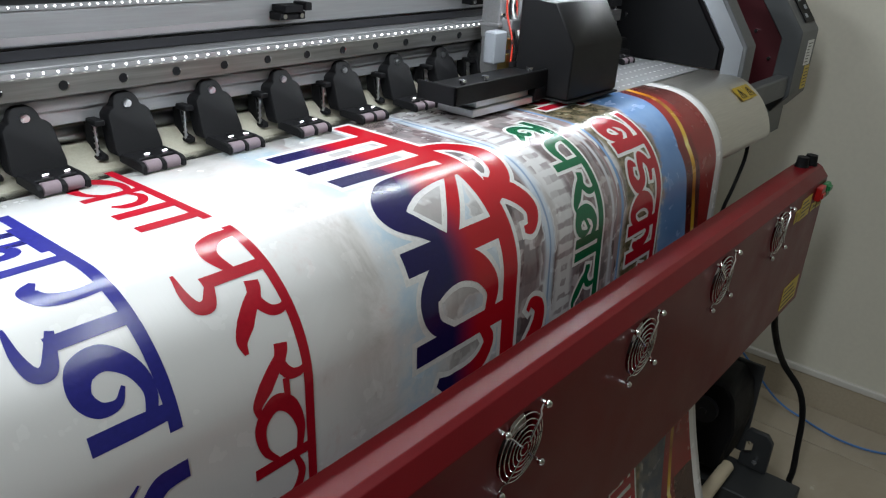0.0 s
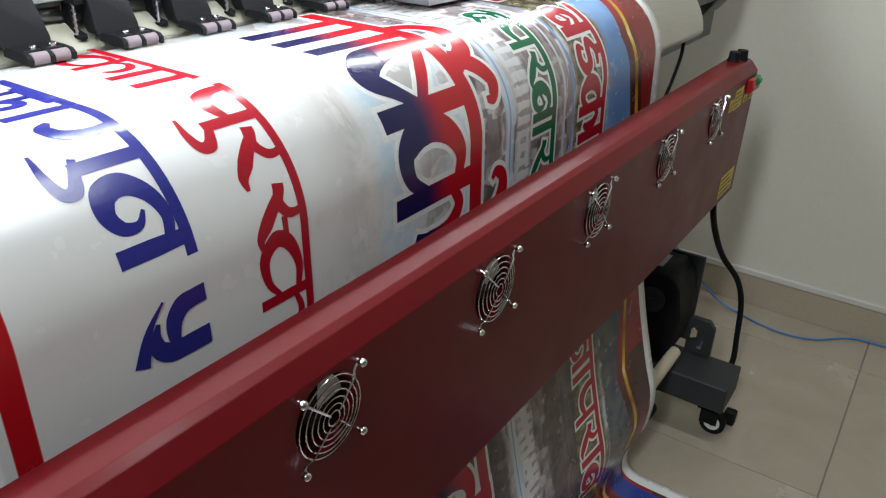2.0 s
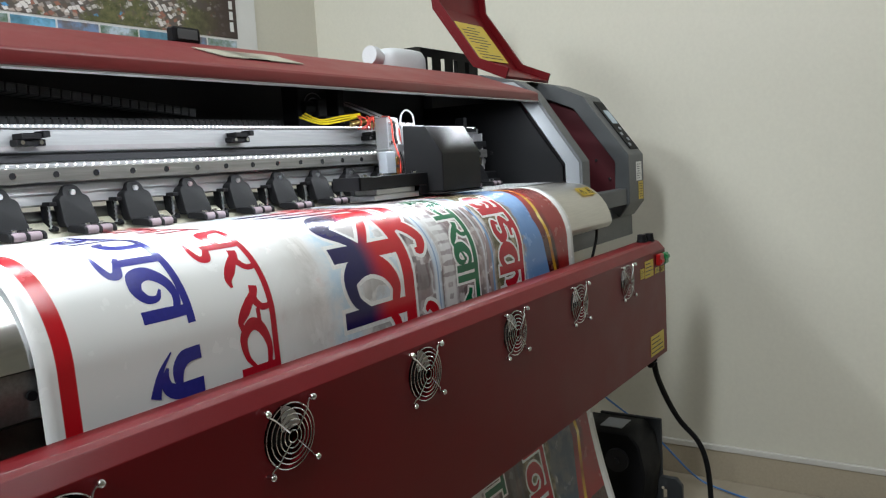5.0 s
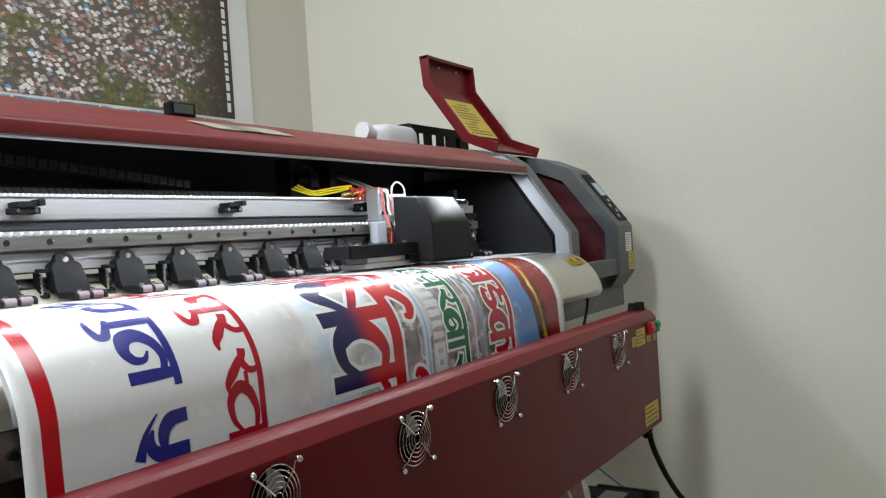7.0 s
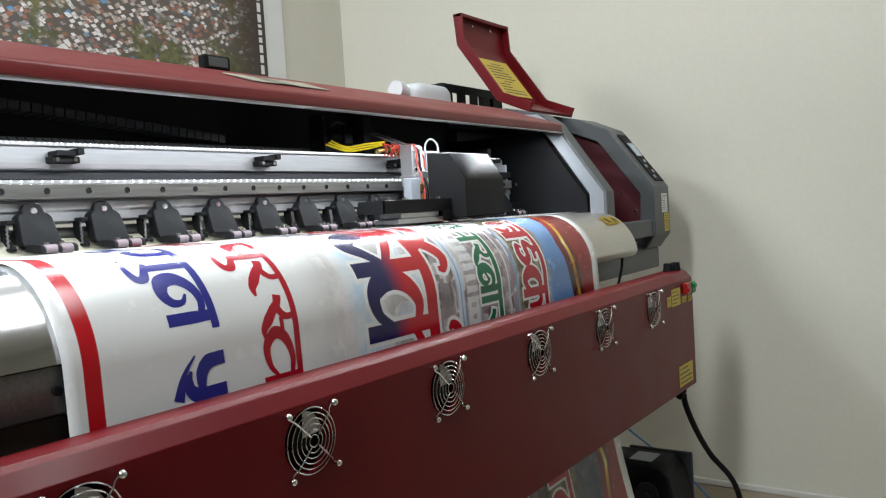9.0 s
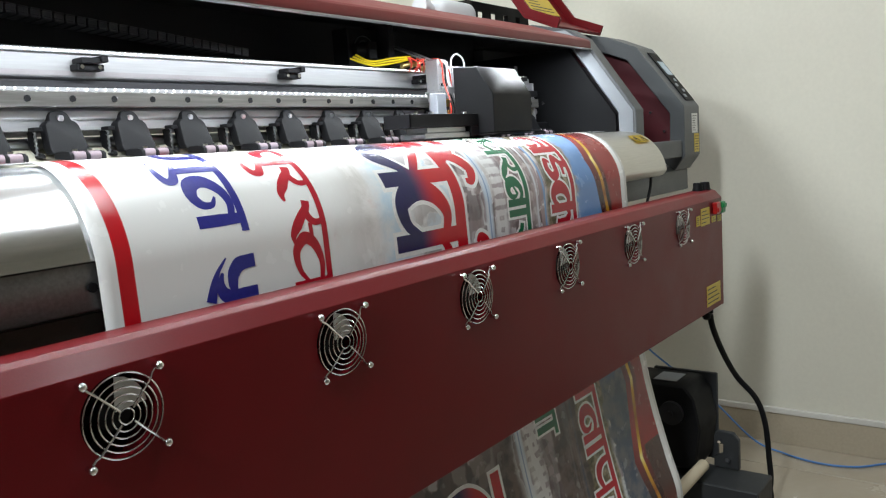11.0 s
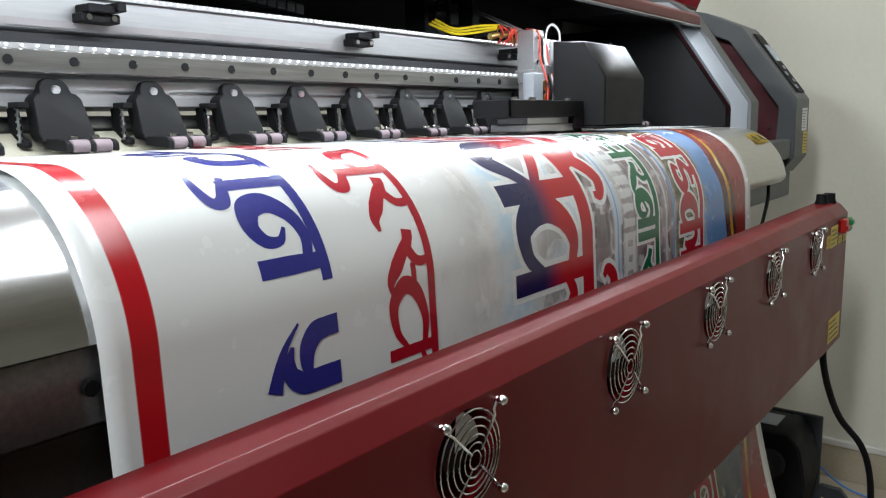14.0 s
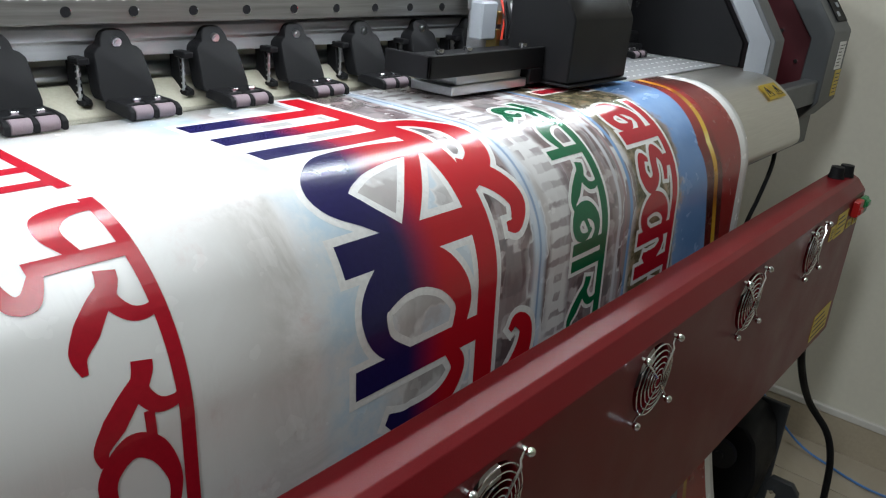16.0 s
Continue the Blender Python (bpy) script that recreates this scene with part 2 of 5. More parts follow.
    col = n.mix(n.math("MULTIPLY", n.band(warp, 0.745, 0.83, 0.01), 0.8), col, mauve)
    for a, b, c in ((0.836, 0.842, (0.62, 0.62, 0.66)), (0.85, 0.855, (0.35, 0.25, 0.26)), (0.862, 0.868, (0.2, 0.35, 0.6))):
        col = n.mix(n.band(u, a, b, 0.0015), col, c)
    tree = n.ramp(n.noise(uv, 45.0, 5, 0.75), [(0.32, (0.03, 0.03, 0.02)), (0.48, (0.13, 0.11, 0.06)), (0.58, (0.27, 0.22, 0.15)), (0.72, (0.45, 0.24, 0.13))])
    col = n.mix(n.band(warp, 0.872, 0.99, 0.008), col, tree)
    # the lower stretch of the print shows a brown street scene
    street = n.ramp(b2, [(0.2, (0.06, 0.042, 0.04)), (0.45, (0.12, 0.09, 0.082)), (0.7, (0.22, 0.18, 0.17)), (0.9, (0.36, 0.33, 0.33))])
    col = n.mix(n.math("MULTIPLY", n.math("MULTIPLY", n.step(v, 0.5, 0.62), n.band(warp, 0.34, 0.67, 0.02)), 0.94), col, street)
    dim = n.mix(n.step(mid, 0.42, 0.6), (0.06, 0.045, 0.042), (0.14, 0.1, 0.09))
    col = n.mix(n.math("MULTIPLY", n.math("MULTIPLY", n.step(v, 0.5, 0.62), n.band(warp, 0.785, 0.885, 0.006)), 0.9), col, dim)
    col = n.mix(n.math("MULTIPLY", n.math("MULTIPLY", n.step(v, 0.5, 0.62), n.band(warp, 0.615, 0.665, 0.006)), 0.9), col, dim)
    # sky with a ragged tree line
    sky = n.mix(n.step(n.noise(uv, 9.0, 4), 0.4, 0.7), (0.13, 0.27, 0.55), (0.24, 0.4, 0.68))
    ragged = n.math("ADD", u, n.math("MULTIPLY", n.math("SUBTRACT", mid, 0.5), 0.09))
    dark = n.mix(n.step(mid, 0.4, 0.62), (0.025, 0.022, 0.02), (0.12, 0.1, 0.07))
    low = n.math("MULTIPLY", n.step(n.math("ADD", v, n.math("MULTIPLY", big, 0.2)), 0.66, 0.8), 0.85)
    col = n.mix(n.step(ragged, 0.985, 1.0), col, n.mix(low, sky, dark))
    # border that zigzags along the web
    zig = n.math("MULTIPLY", n.math("ABSOLUTE", n.math("SUBTRACT", n.math("FRACT", n.math("MULTIPLY", n.math("ADD", v, 0.08), 3.1)), 0.5)), 0.09)
    w = n.math("ADD", u, n.math("SUBTRACT", zig, 0.02))
    maroon = n.ramp(n.math("FRACT", n.math("MULTIPLY", v, 3.1)), [(0.0, (0.02, 0.008, 0.008)), (0.35, (0.2, 0.008, 0.008)), (0.55, (0.32, 0.014, 0.014)), (1.0, (0.03, 0.01, 0.01))])
    col = n.mix(n.step(w, 1.076, 1.079), col, maroon)
    gold = n.ramp(n.math("FRACT", n.math("MULTIPLY", v, 6.2)), [(0.0, (0.35, 0.12, 0.01)), (0.4, (0.8, 0.5, 0.04)), (0.5, (0.95, 0.8, 0.3)), (0.65, (0.75, 0.42, 0.03)), (1.0, (0.3, 0.1, 0.01))])
    col = n.mix(n.band(w, 1.103, 1.117, 0.002), col, gold)
    dusk = n.mix(n.step(n.math("FRACT", n.math("MULTIPLY", v, 2.3)), 0.2, 0.6), (0.06, 0.025, 0.02), (0.28, 0.015, 0.015))
    col = n.mix(n.step(w, 1.128, 1.142), col, dusk)
    col = n.mix(n.step(u, 1.196, 1.198), col, white)
    # red frame line along the other edge
    col = n.mix(n.band(u, 0.02, 0.0385, 0.0006), col, (0.5, 0.008, 0.015))
    # royal blue border at the leading end
    lead = n.math("MULTIPLY", n.step(v, 1.12, 1.14), n.band(n.math("ADD", u, n.math("MULTIPLY", v, 0.02)), 1.15, 1.212, 0.003))
    col = n.mix(lead, col, (0.02, 0.05, 0.3))
    n.put(n.bsdf.inputs["Base Color"], col)
    n.put(n.bsdf.inputs["Roughness"], n.ramp(n.noise(uv, 30.0, 3), [(0.3, (0.2,) * 3), (0.7, (0.29,) * 3)]))
    n.bsdf.inputs["Specular IOR Level"].default_value = 0.5
    mp2 = n.add("ShaderNodeMapping")
    mp2.inputs["Scale"].default_value = (1.0, 0.12, 1.0)
    n.put(mp2.inputs[0], uv)
    n.bump(n.math("ADD", n.math("MULTIPLY", n.noise(mp2.outputs[0], 260.0, 2), 0.15), n.math("MULTIPLY", n.noise(mp2.outputs[0], 9.0, 2), 1.0)), 0.35, 0.002)
    return n.mat


def ink_material(name, color, two=None, edge=(0.0, 1.0)):
    """Solvent ink: one colour, or two that run into each other across the web."""
    n = Nodes(name)
    pos = n.add("ShaderNodeNewGeometry").outputs["Position"]
    fine = n.noise(pos, 220.0, 3)
    c = n.ramp(fine, [(0.3, tuple(x * 0.92 for x in color)), (0.7, tuple(min(1, x * 1.06) for x in color))])
    if two:
        sep = n.add("ShaderNodeSeparateXYZ")
        n.put(sep.inputs[0], pos)
        c = n.mix(n.step(sep.outputs[0], *edge), c, two)
    n.put(n.bsdf.inputs["Base Color"], c)
    n.bsdf.inputs["Roughness"].default_value = 0.22
    return n.mat


M_BANNER = banner_material()
M_INK_BLUE = ink_material("blue_print", (0.028, 0.03, 0.24))
M_INK_RED = ink_material("red_print", (0.42, 0.008, 0.022))
M_INK_GREEN = ink_material("green_print", (0.006, 0.13, 0.055))
M_INK_WHITE = ink_material("white_print", (0.8, 0.8, 0.79))
M_INK_RUN = ink_material("navy_to_red_print", (0.013, 0.011, 0.078), (0.48, 0.008, 0.018), (0.515, 0.568))


def poster_material():
    n = Nodes("aerial_photo_print")
    co = n.add("ShaderNodeTexCoord").outputs["Object"]
    vor = n.add("ShaderNodeTexVoronoi", distance="CHEBYCHEV")
    vor.inputs["Scale"].default_value = 1.0
    turn = n.add("ShaderNodeMapping")
    turn.inputs["Scale"].default_value = (54.0, 54.0, 78.0)
    turn.inputs["Rotation"].default_value = (0, 0.5, 0)
    bent = n.add("ShaderNodeTexNoise")
    bent.inputs["Scale"].default_value, bent.inputs["Detail"].default_value = 9.0, 3.0
    n.put(bent.inputs["Vector"], co)
    warp = n.add("ShaderNodeVectorMath", operation="MULTIPLY_ADD")
    n.put(warp.inputs[0], bent.outputs["Color"])
    warp.inputs[1].default_value = (0.03, 0.0, 0.03)
    n.put(warp.inputs[2], co)
    n.put(turn.inputs[0], warp.outputs[0])
    n.put(vor.inputs["Vector"], turn.outputs[0])
    sep = n.add("ShaderNodeSeparateColor")
    n.put(sep.inputs[0], vor.outputs["Color"])
    town = n.ramp(sep.outputs[0], [(0.0, (0.14, 0.1, 0.08)), (0.14, (0.36, 0.15, 0.11)), (0.27, (0.5, 0.42, 0.38)), (0.45, (0.78, 0.74, 0.72)), (0.74, (0.3, 0.28, 0.28)), (0.86, (0.42, 0.3, 0.24)), (0.97, (0.1, 0.33, 0.62))], True)
    town = n.mix(n.step(vor.outputs["Distance"], 0.36, 0.5), town, (0.12, 0.1, 0.09))
    green = n.ramp(n.noise(co, 26.0, 5, 0.7), [(0.3, (0.03, 0.045, 0.015)), (0.7, (0.2, 0.19, 0.08))])
    c = n.mix(n.step(n.noise(co, 4.0, 7, 0.72), 0.5, 0.58), town, green)
    sx = n.add("ShaderNodeSeparateXYZ")
    n.put(sx.inputs[0], co)
    c = n.mix(n.step(sx.outputs[0], 0.72, 0.95), c, (0.05, 0.03, 0.025))
    n.put(n.bsdf.inputs["Base Color"], c)
    n.bsdf.inputs["Roughness"].default_value = 0.35
    return n.mat


M_POSTER = poster_material()


def photo_material(name, top, bottom, scale):
    n = Nodes(name)
    co = n.add("ShaderNodeTexCoord").outputs["Object"]
    g = n.noise(co, scale, 5, 0.65)
    c = n.ramp(g, [(0.35, bottom), (0.52, tuple((a + b) / 2 for a, b in zip(top, bottom))), (0.6, top)])
    n.put(n.bsdf.inputs["Base Color"], c)
    n.bsdf.inputs["Roughness"].default_value = 0.35
    return n.mat


M_PHOTOS = [photo_material("photo_print_hills", (0.55, 0.65, 0.75), (0.05, 0.12, 0.03), 14), photo_material("photo_print_roof", (0.2, 0.3, 0.5), (0.16, 0.13, 0.11), 22),
            photo_material("photo_print_sky", (0.2, 0.5, 0.75), (0.06, 0.16, 0.22), 9)]

# ---- builders ----


def box(bm, x0, y0, z0, x1, y1, z1, bevel=0.0):
    """A box between two corners, added to bm."""
    vs = bmesh.ops.create_cube(bm, size=1)["verts"]
    for v in vs:
        v.co = Vector(((x0 + x1) / 2 + v.co.x * (x1 - x0), (y0 + y1) / 2 + v.co.y * (y1 - y0), (z0 + z1) / 2 + v.co.z * (z1 - z0)))
    if bevel:
        edges = list({e for v in vs for e in v.link_edges})
        bmesh.ops.bevel(bm, geom=edges, offset=bevel, segments=1, affect="EDGES")
    return vs


def prism(bm, outline, x0, x1, bevel=0.0):
    """A closed outline in y and z, drawn out along x."""
    a = [bm.verts.new((x0, y, z)) for y, z in outline]
    b = [bm.verts.new((x1, y, z)) for y, z in outline]
    k = len(outline)
    faces = [bm.faces.new(a), bm.faces.new(b[::-1])]
    for i in range(k):
        faces.append(bm.faces.new((a[i], b[i], b[(i + 1) % k], a[(i + 1) % k])))
    bmesh.ops.recalc_face_normals(bm, faces=faces)
    if bevel:
        edges = list({e for f in faces for e in f.edges})
        bmesh.ops.bevel(bm, geom=edges, offset=bevel, segments=1, affect="EDGES")


def rod(bm, p, q, r, r2=None, seg=12):
    """A round bar from p to q."""
    p, q = Vector(p), Vector(q)
    m = Matrix.Translation((p + q) / 2) @ (q - p).to_track_quat("Z", "Y").to_matrix().to_4x4()
    bmesh.ops.create_cone(bm, cap_ends=True, segments=seg, radius1=r, radius2=r if r2 is None else r2, depth=(q - p).length, matrix=m)


def ball(bm, p, r, seg=10):
    bmesh.ops.create_uvsphere(bm, u_segments=seg, v_segments=max(6, seg // 2 + 1), radius=r, matrix=Matrix.Translation(p))


def tube(bm, pts, r, seg=8, closed=False):
    """A bent round wire through pts."""
    pts = [Vector(p) for p in pts]
    rings, k = [], len(pts)
    for i, p in enumerate(pts):
        a, b = (pts[i - 1], pts[(i + 1) % k]) if closed else (pts[max(i - 1, 0)], pts[min(i + 1, k - 1)])
        q = (b - a).to_track_quat("Z", "Y")
        rings.append([bm.verts.new(p + q @ Vector((r * math.cos(2 * math.pi * j / seg), r * math.sin(2 * math.pi * j / seg), 0))) for j in range(seg)])
    for i in range(k if closed else k - 1):
        a, b = rings[i], rings[(i + 1) % k]
        for j in range(seg):
            bm.faces.new((a[j], a[(j + 1) % seg], b[(j + 1) % seg], b[j]))
    if not closed:
        bm.faces.new(rings[0][::-1])
        bm.faces.new(rings[-1])


def spline(points, steps=10):
    """A smooth way through a few points."""
    p = [Vector(q) for q in points]
    p = [2 * p[0] - p[1], *p, 2 * p[-1] - p[-2]]
    out = []
    for i in range(1, len(p) - 2):
        for j in range(steps):
            t = j / steps
            out.append(0.5 * (2 * p[i] + (p[i + 1] - p[i - 1]) * t + (2 * p[i - 1] - 5 * p[i] + 4 * p[i + 1] - p[i + 2]) * t * t + (3 * p[i] - p[i - 1] - 3 * p[i + 1] + p[i + 2]) * t ** 3))
    out.append(p[-2])
    return out


def mesh_of(name, bm, material, smooth=True):
    me = bpy.data.meshes.new(name)
    bm.to_mesh(me)
    bm.free()
    me.materials.append(material)
    if smooth:
        for p in me.polygons:
            p.use_smooth = True
        me.set_sharp_from_angle(angle=radians(35))
    return me


def part(name, bm, material, parent, label=""):
    """One mesh object under a thing or a part."""
    ob = new(name, mesh_of(name, bm, material))
    ob.parent = parent
    if label:
        ob["label"] = label
    return ob


def thing(name, label, category, at=(0, 0, 0), group="", kind=""):
    ob = new(name)
    ob.location = at
    ob.empty_display_size = 0.05
    return tagged(ob, label, category, group, kind)


def solid(name, bm, material, label, category, kind="", group=""):
    return tagged(new(name, mesh_of(name, bm, material)), label, category, group, kind)


# ---- the room ----
X_E, X_W, Y_N, Y_S, Z_C = 2.235, -3.6, 1.7, -4.6, 2.9
bm = bmesh.new()
box(bm, X_W - 0.1, Y_S - 0.1, -0.1, X_E + 0.1, Y_N + 0.1, -0.004)
floor = solid("floor", bm, M_GROUT, "beige polished tile floor with dark joints", "floor", "structure")
for name, b in (("wall_east", (X_E, Y_S, -0.004, X_E + 0.12, Y_N, Z_C)), ("wall_west", (X_W - 0.12, Y_S, -0.004, X_W, Y_N, Z_C)),
                ("wall_north", (X_W - 0.12, Y_N, -0.004, X_E + 0.12, Y_N + 0.12, Z_C)), ("wall_south", (X_W - 0.12, Y_S - 0.12, -0.004, X_E + 0.12, Y_S, Z_C))):
    bm = bmesh.new()
    box(bm, *b)
    solid(name, bm, M_WALL, "cream painted plaster wall with faint marks", "wall", "structure")
bm = bmesh.new()
box(bm, X_W - 0.12, Y_S - 0.12, Z_C, X_E + 0.12, Y_N + 0.12, Z_C + 0.1)
solid("ceiling", bm, M_CEIL, "plain white painted ceiling", "ceiling", "structure")
skirting = thing("baseboard", "beige tile skirting with a pale top edge", "skirting", kind="structure")
for a, b in (((X_E - 0.012, Y_S, 0.0), (X_E - 0.001, Y_N - 0.001, 0.1)), ((X_W + 0.001, Y_N - 0.012, 0.0), (X_E - 0.0125, Y_N - 0.001, 0.1))):
    bm = bmesh.new()
    box(bm, *a, *b, 0.001)
    part("skirting_board", bm, M_SKIRT, skirting)
    bm = bmesh.new()
    if a[0] > 0:
        box(bm, a[0] - 0.003, a[1], 0.101, b[0], b[1], 0.12, 0.002)
    else:
        box(bm, a[0], a[1] - 0.003, 0.101, b[0] - 0.004, b[1], 0.12, 0.002)
    part("edge_trim", bm, M_CAP, skirting, "pale plastic edge trim")

# ---- the printer ----
printer = thing("wide_format_printer", "large dark grey and red wide-format inkjet printer on a stand", "printer", (0.5, 0.5, 0.0))


def own(name, bm, material, parent, label=""):
    """A part given in room coordinates, under a thing that stands elsewhere."""
    ob = part(name, bm, material, parent, label)
    ob.matrix_parent_inverse = Matrix.Translation(parent.location).inverted()
    return ob


def bed_curve(inset=0.0, upto=90, n=18):
    """The rounded front of the print bed, from its flat top downwards."""
    return [(0.221 - (0.114 - inset) * math.sin(radians(upto * k / n)), 0.93 + (0.1165 - inset) * math.cos(radians(upto * k / n))) for k in range(n + 1)]


X_L, X_R = -1.05, 1.49
bm = bmesh.new()
prism(bm, [(0.42, 1.046), *bed_curve(0.003, 81), (0.12, 0.948), (0.2, 0.97), (0.42, 1.0)], X_L, 1.245)
own("print_bed", bm, M_BED, printer, "curved bright metal print bed")
bm = bmesh.new()
prism(bm, [(0.36, 1.0475), *bed_curve(0.0005, 82), (0.1115, 0.939), (0.119, 0.932), (0.14, 0.928), (0.18, 0.924), (0.22, 0.928), (0.36, 0.95)], 1.2465, 1.505, 0.0012)
own("bed_end_cover", bm, M_PLATEN, printer, "champagne painted rounded end cover")
bm = bmesh.new()
prism(bm, [(0.1145, 0.9465), (0.112, 0.9), (0.12, 0.896), (0.15, 0.9), (0.15, 0.944)], X_L, 1.24, 0.001)
apron = own("front_apron", bm, M_APRON, printer, "dark steel strip under the bed")
for k in range(12):
    bm = bmesh.new()
    rod(bm, (-0.95 + 0.16 * k, 0.1105, 0.922), (-0.95 + 0.16 * k, 0.118, 0.922), 0.005, seg=10)
    own("screw", bm, M_BLACK, printer)
bm = bmesh.new()
prism(bm, [(0.122, 0.8955), (0.135, 0.72), (0.15, 0.72), (0.15, 0.8955)], X_L, 1.24, 0.001)
own("heater_plate", bm, M_LOWER, printer, "dull brown heater plate below the bed")
# perforated suction plate at the end of the bed
bm = bmesh.new()
box(bm, 1.12, 0.255, 1.0475, 1.47, 0.415, 1.0495, 0.0008)
plate = own("suction_plate", bm, M_ALU, printer, "dull perforated suction plate")
bm = bmesh.new()
for i in range(18):
    for j in range(6):
        rod(bm, (1.14 + 0.0185 * i + 0.009 * (j % 2), 0.27 + 0.026 * j, 1.0492), (1.14 + 0.0185 * i + 0.009 * (j % 2), 0.27 + 0.026 * j, 1.0502), 0.0022, seg=8)
tagged(own("suction_pattern", bm, M_HOLE, printer), kind="stuff")
bm = bmesh.new()
box(bm, X_L, 0.405, 1.018, X_R, 0.74, 1.0445)
own("feed_plate", bm, M_FEED, printer, "grey-beige feed plate behind the rollers")
# slope added so the beige behind the rollers catches the hood lamp
bm = bmesh.new()
prism(bm, [(0.408, 1.0447), (0.408, 1.047), (0.44, 1.068), (0.445, 1.068), (0.445, 1.0447)], X_L, 1.3, 0.0006)
own("feed_slope", bm, M_FEED, printer, "grey-beige feed sheet, added at a tilt to catch the hood light")
bm = bmesh.new()
prism(bm, [(0.2, 0.905), (0.78, 0.86), (0.78, 1.01), (0.425, 1.015), (0.4, 0.995), (0.205, 0.96)], X_L, 1.27)
own("chassis", bm, M_HOUSE, printer)

# beam with its guide rail
bm = bmesh.new()
prism(bm, [(0.45, 1.199), (0.45, 1.166), (0.459, 1.163), (0.459, 1.151), (0.442, 1.15), (0.436, 1.1485), (0.436, 1.122), (0.434, 1.1205), (0.43, 1.118), (0.43, 1.108), (0.4335, 1.1055), (0.4335, 1.092), (0.45, 1.09), (0.56, 1.09), (0.56, 1.199)], X_L, 1.44, 0.0008)
beam = own("beam", bm, M_ALU, printer, "bright aluminium carriage beam")
bm = bmesh.new()
box(bm, X_L, 0.454, 1.1522, 1.44, 0.461, 1.1618)
own("belt", bm, M_INNER, printer, "black drive belt in its groove")
bm = bmesh.new()
box(bm, X_L, 0.4185, 1.1225, 1.43, 0.4355, 1.1435, 0.0012)
own("guide_rail", bm, M_RAIL, printer, "dark ground steel guide rail with screw holes")
bm = bmesh.new()
rod(bm, (0, 0.4177, 1.1333), (0, 0.42, 1.1333), 0.0046, seg=16)
HOLE = mesh_of("rail_hole", bm, M_BLACK)
bm = bmesh.new()
tube(bm, [(0.0046 * math.cos(a), 0.4178, 1.1333 + 0.0046 * math.sin(a)) for a in np.linspace(-1.9, 0.5, 9)], 0.0006, 5)
HEAD = mesh_of("hole_rim", bm, M_CHROME)
for k in range(42):
    for nm, me in (("rail_hole", HOLE), ("hole_rim", HEAD)):
        s = new(nm, me)
        s.parent, s.location = printer, (-1.03 + 0.0605 * k, 0, 0)
        s.matrix_parent_inverse = Matrix.Translation(printer.location).inverted()
for zz, yy, x1 in ((1.2015, 0.444, 1.42), (1.1465, 0.4185, 1.12)):
    bm = bmesh.new()
    box(bm, X_L, yy + 0.001, zz - 0.003, x1, yy + 0.006, zz + 0.002)
    strip = own("led_strip", bm, M_ALU, printer, "thin metal strip with bright points of light")
    bm = bmesh.new()
    x, r, gap = X_L + 0.004, *((0.0009, 0.0085) if x1 > 1.2 else (0.0012, 0.0137))
    while x < x1 - 0.006:
        ball(bm, (x + 0.0015, yy + 0.0005, zz), r, 8)
        x += gap
    ob = own("led_chain", bm, M_LED, printer)
    ob["kind"] = "stuff"
bm = bmesh.new()
box(bm, X_L, 0.4488, 1.1675, 0.55, 0.4498, 1.1745)
own("encoder_strip", bm, M_CODE, printer, "pale encoder strip")
clip = None
for k in range(7):
    x = -1.28 + 0.3745 * k
    if x < X_L + 0.02 or x > 1.42:
        continue
    bm = bmesh.new()
    box(bm, x - 0.02, 0.43, 1.1735, x + 0.02, 0.4497, 1.1825, 0.001)
    box(bm, x - 0.016, 0.424, 1.1825, x + 0.012, 0.4497, 1.1905, 0.001)
    box(bm, x + 0.012, 0.42, 1.1845, x + 0.022, 0.444, 1.1935, 0.001)
    clip = own("belt_clip", bm, M_BLACK, printer, "small black clip on the beam")
    for dx in (-0.014, 0.012):
        bm = bmesh.new()
        rod(bm, (x + dx, 0.427, 1.178), (x + dx, 0.431, 1.178), 0.003, seg=10)
        part("clip_screw", bm, M_CHROME, clip)

# pinch rollers in a row
bm = bmesh.new()
rod(bm, (X_L, 0.455, 1.075), (1.44, 0.455, 1.075), 0.0085, seg=14)
own("pinch_shaft", bm, M_STEEL, printer, "round steel shaft behind the pinch arms")


def arm_mesh():
    bm = bmesh.new()
    # upper plate: rounded top, widening downwards, leaning forward
    outline = [(-0.0145, 1.1045), (-0.0135, 1.1105), (-0.0105, 1.1155), (-0.0055, 1.118), (0.0055, 1.118), (0.0105, 1.1155), (0.0135, 1.1105), (0.0145, 1.1045), (0.0185, 1.1035), (0.0228, 1.099), (0.0262, 1.066), (0.0245, 1.06), (-0.0245, 1.06), (-0.0262, 1.066), (-0.0228, 1.099), (-0.0185, 1.1035)]

    def lean(z):
        return 0.424 - (1.1175 - z) * 0.42
    a = [bm.verts.new((x, lean(z), z)) for x, z in outline]
    b = [bm.verts.new((x * 0.98, lean(z) + 0.02, z)) for x, z in outline]
    k = len(outline)
    bm.faces.new(a)
    bm.faces.new(b[::-1])
    for i in range(k):
        bm.faces.new((a[i], a[(i + 1) % k], b[(i + 1) % k], b[i]))
    bmesh.ops.recalc_face_normals(bm, faces=bm.faces[:])
    bmesh.ops.bevel(bm, geom=bm.edges[:], offset=0.0009, segments=1, affect="EDGES")
    return mesh_of("pinch_arm", bm, M_BLACK)


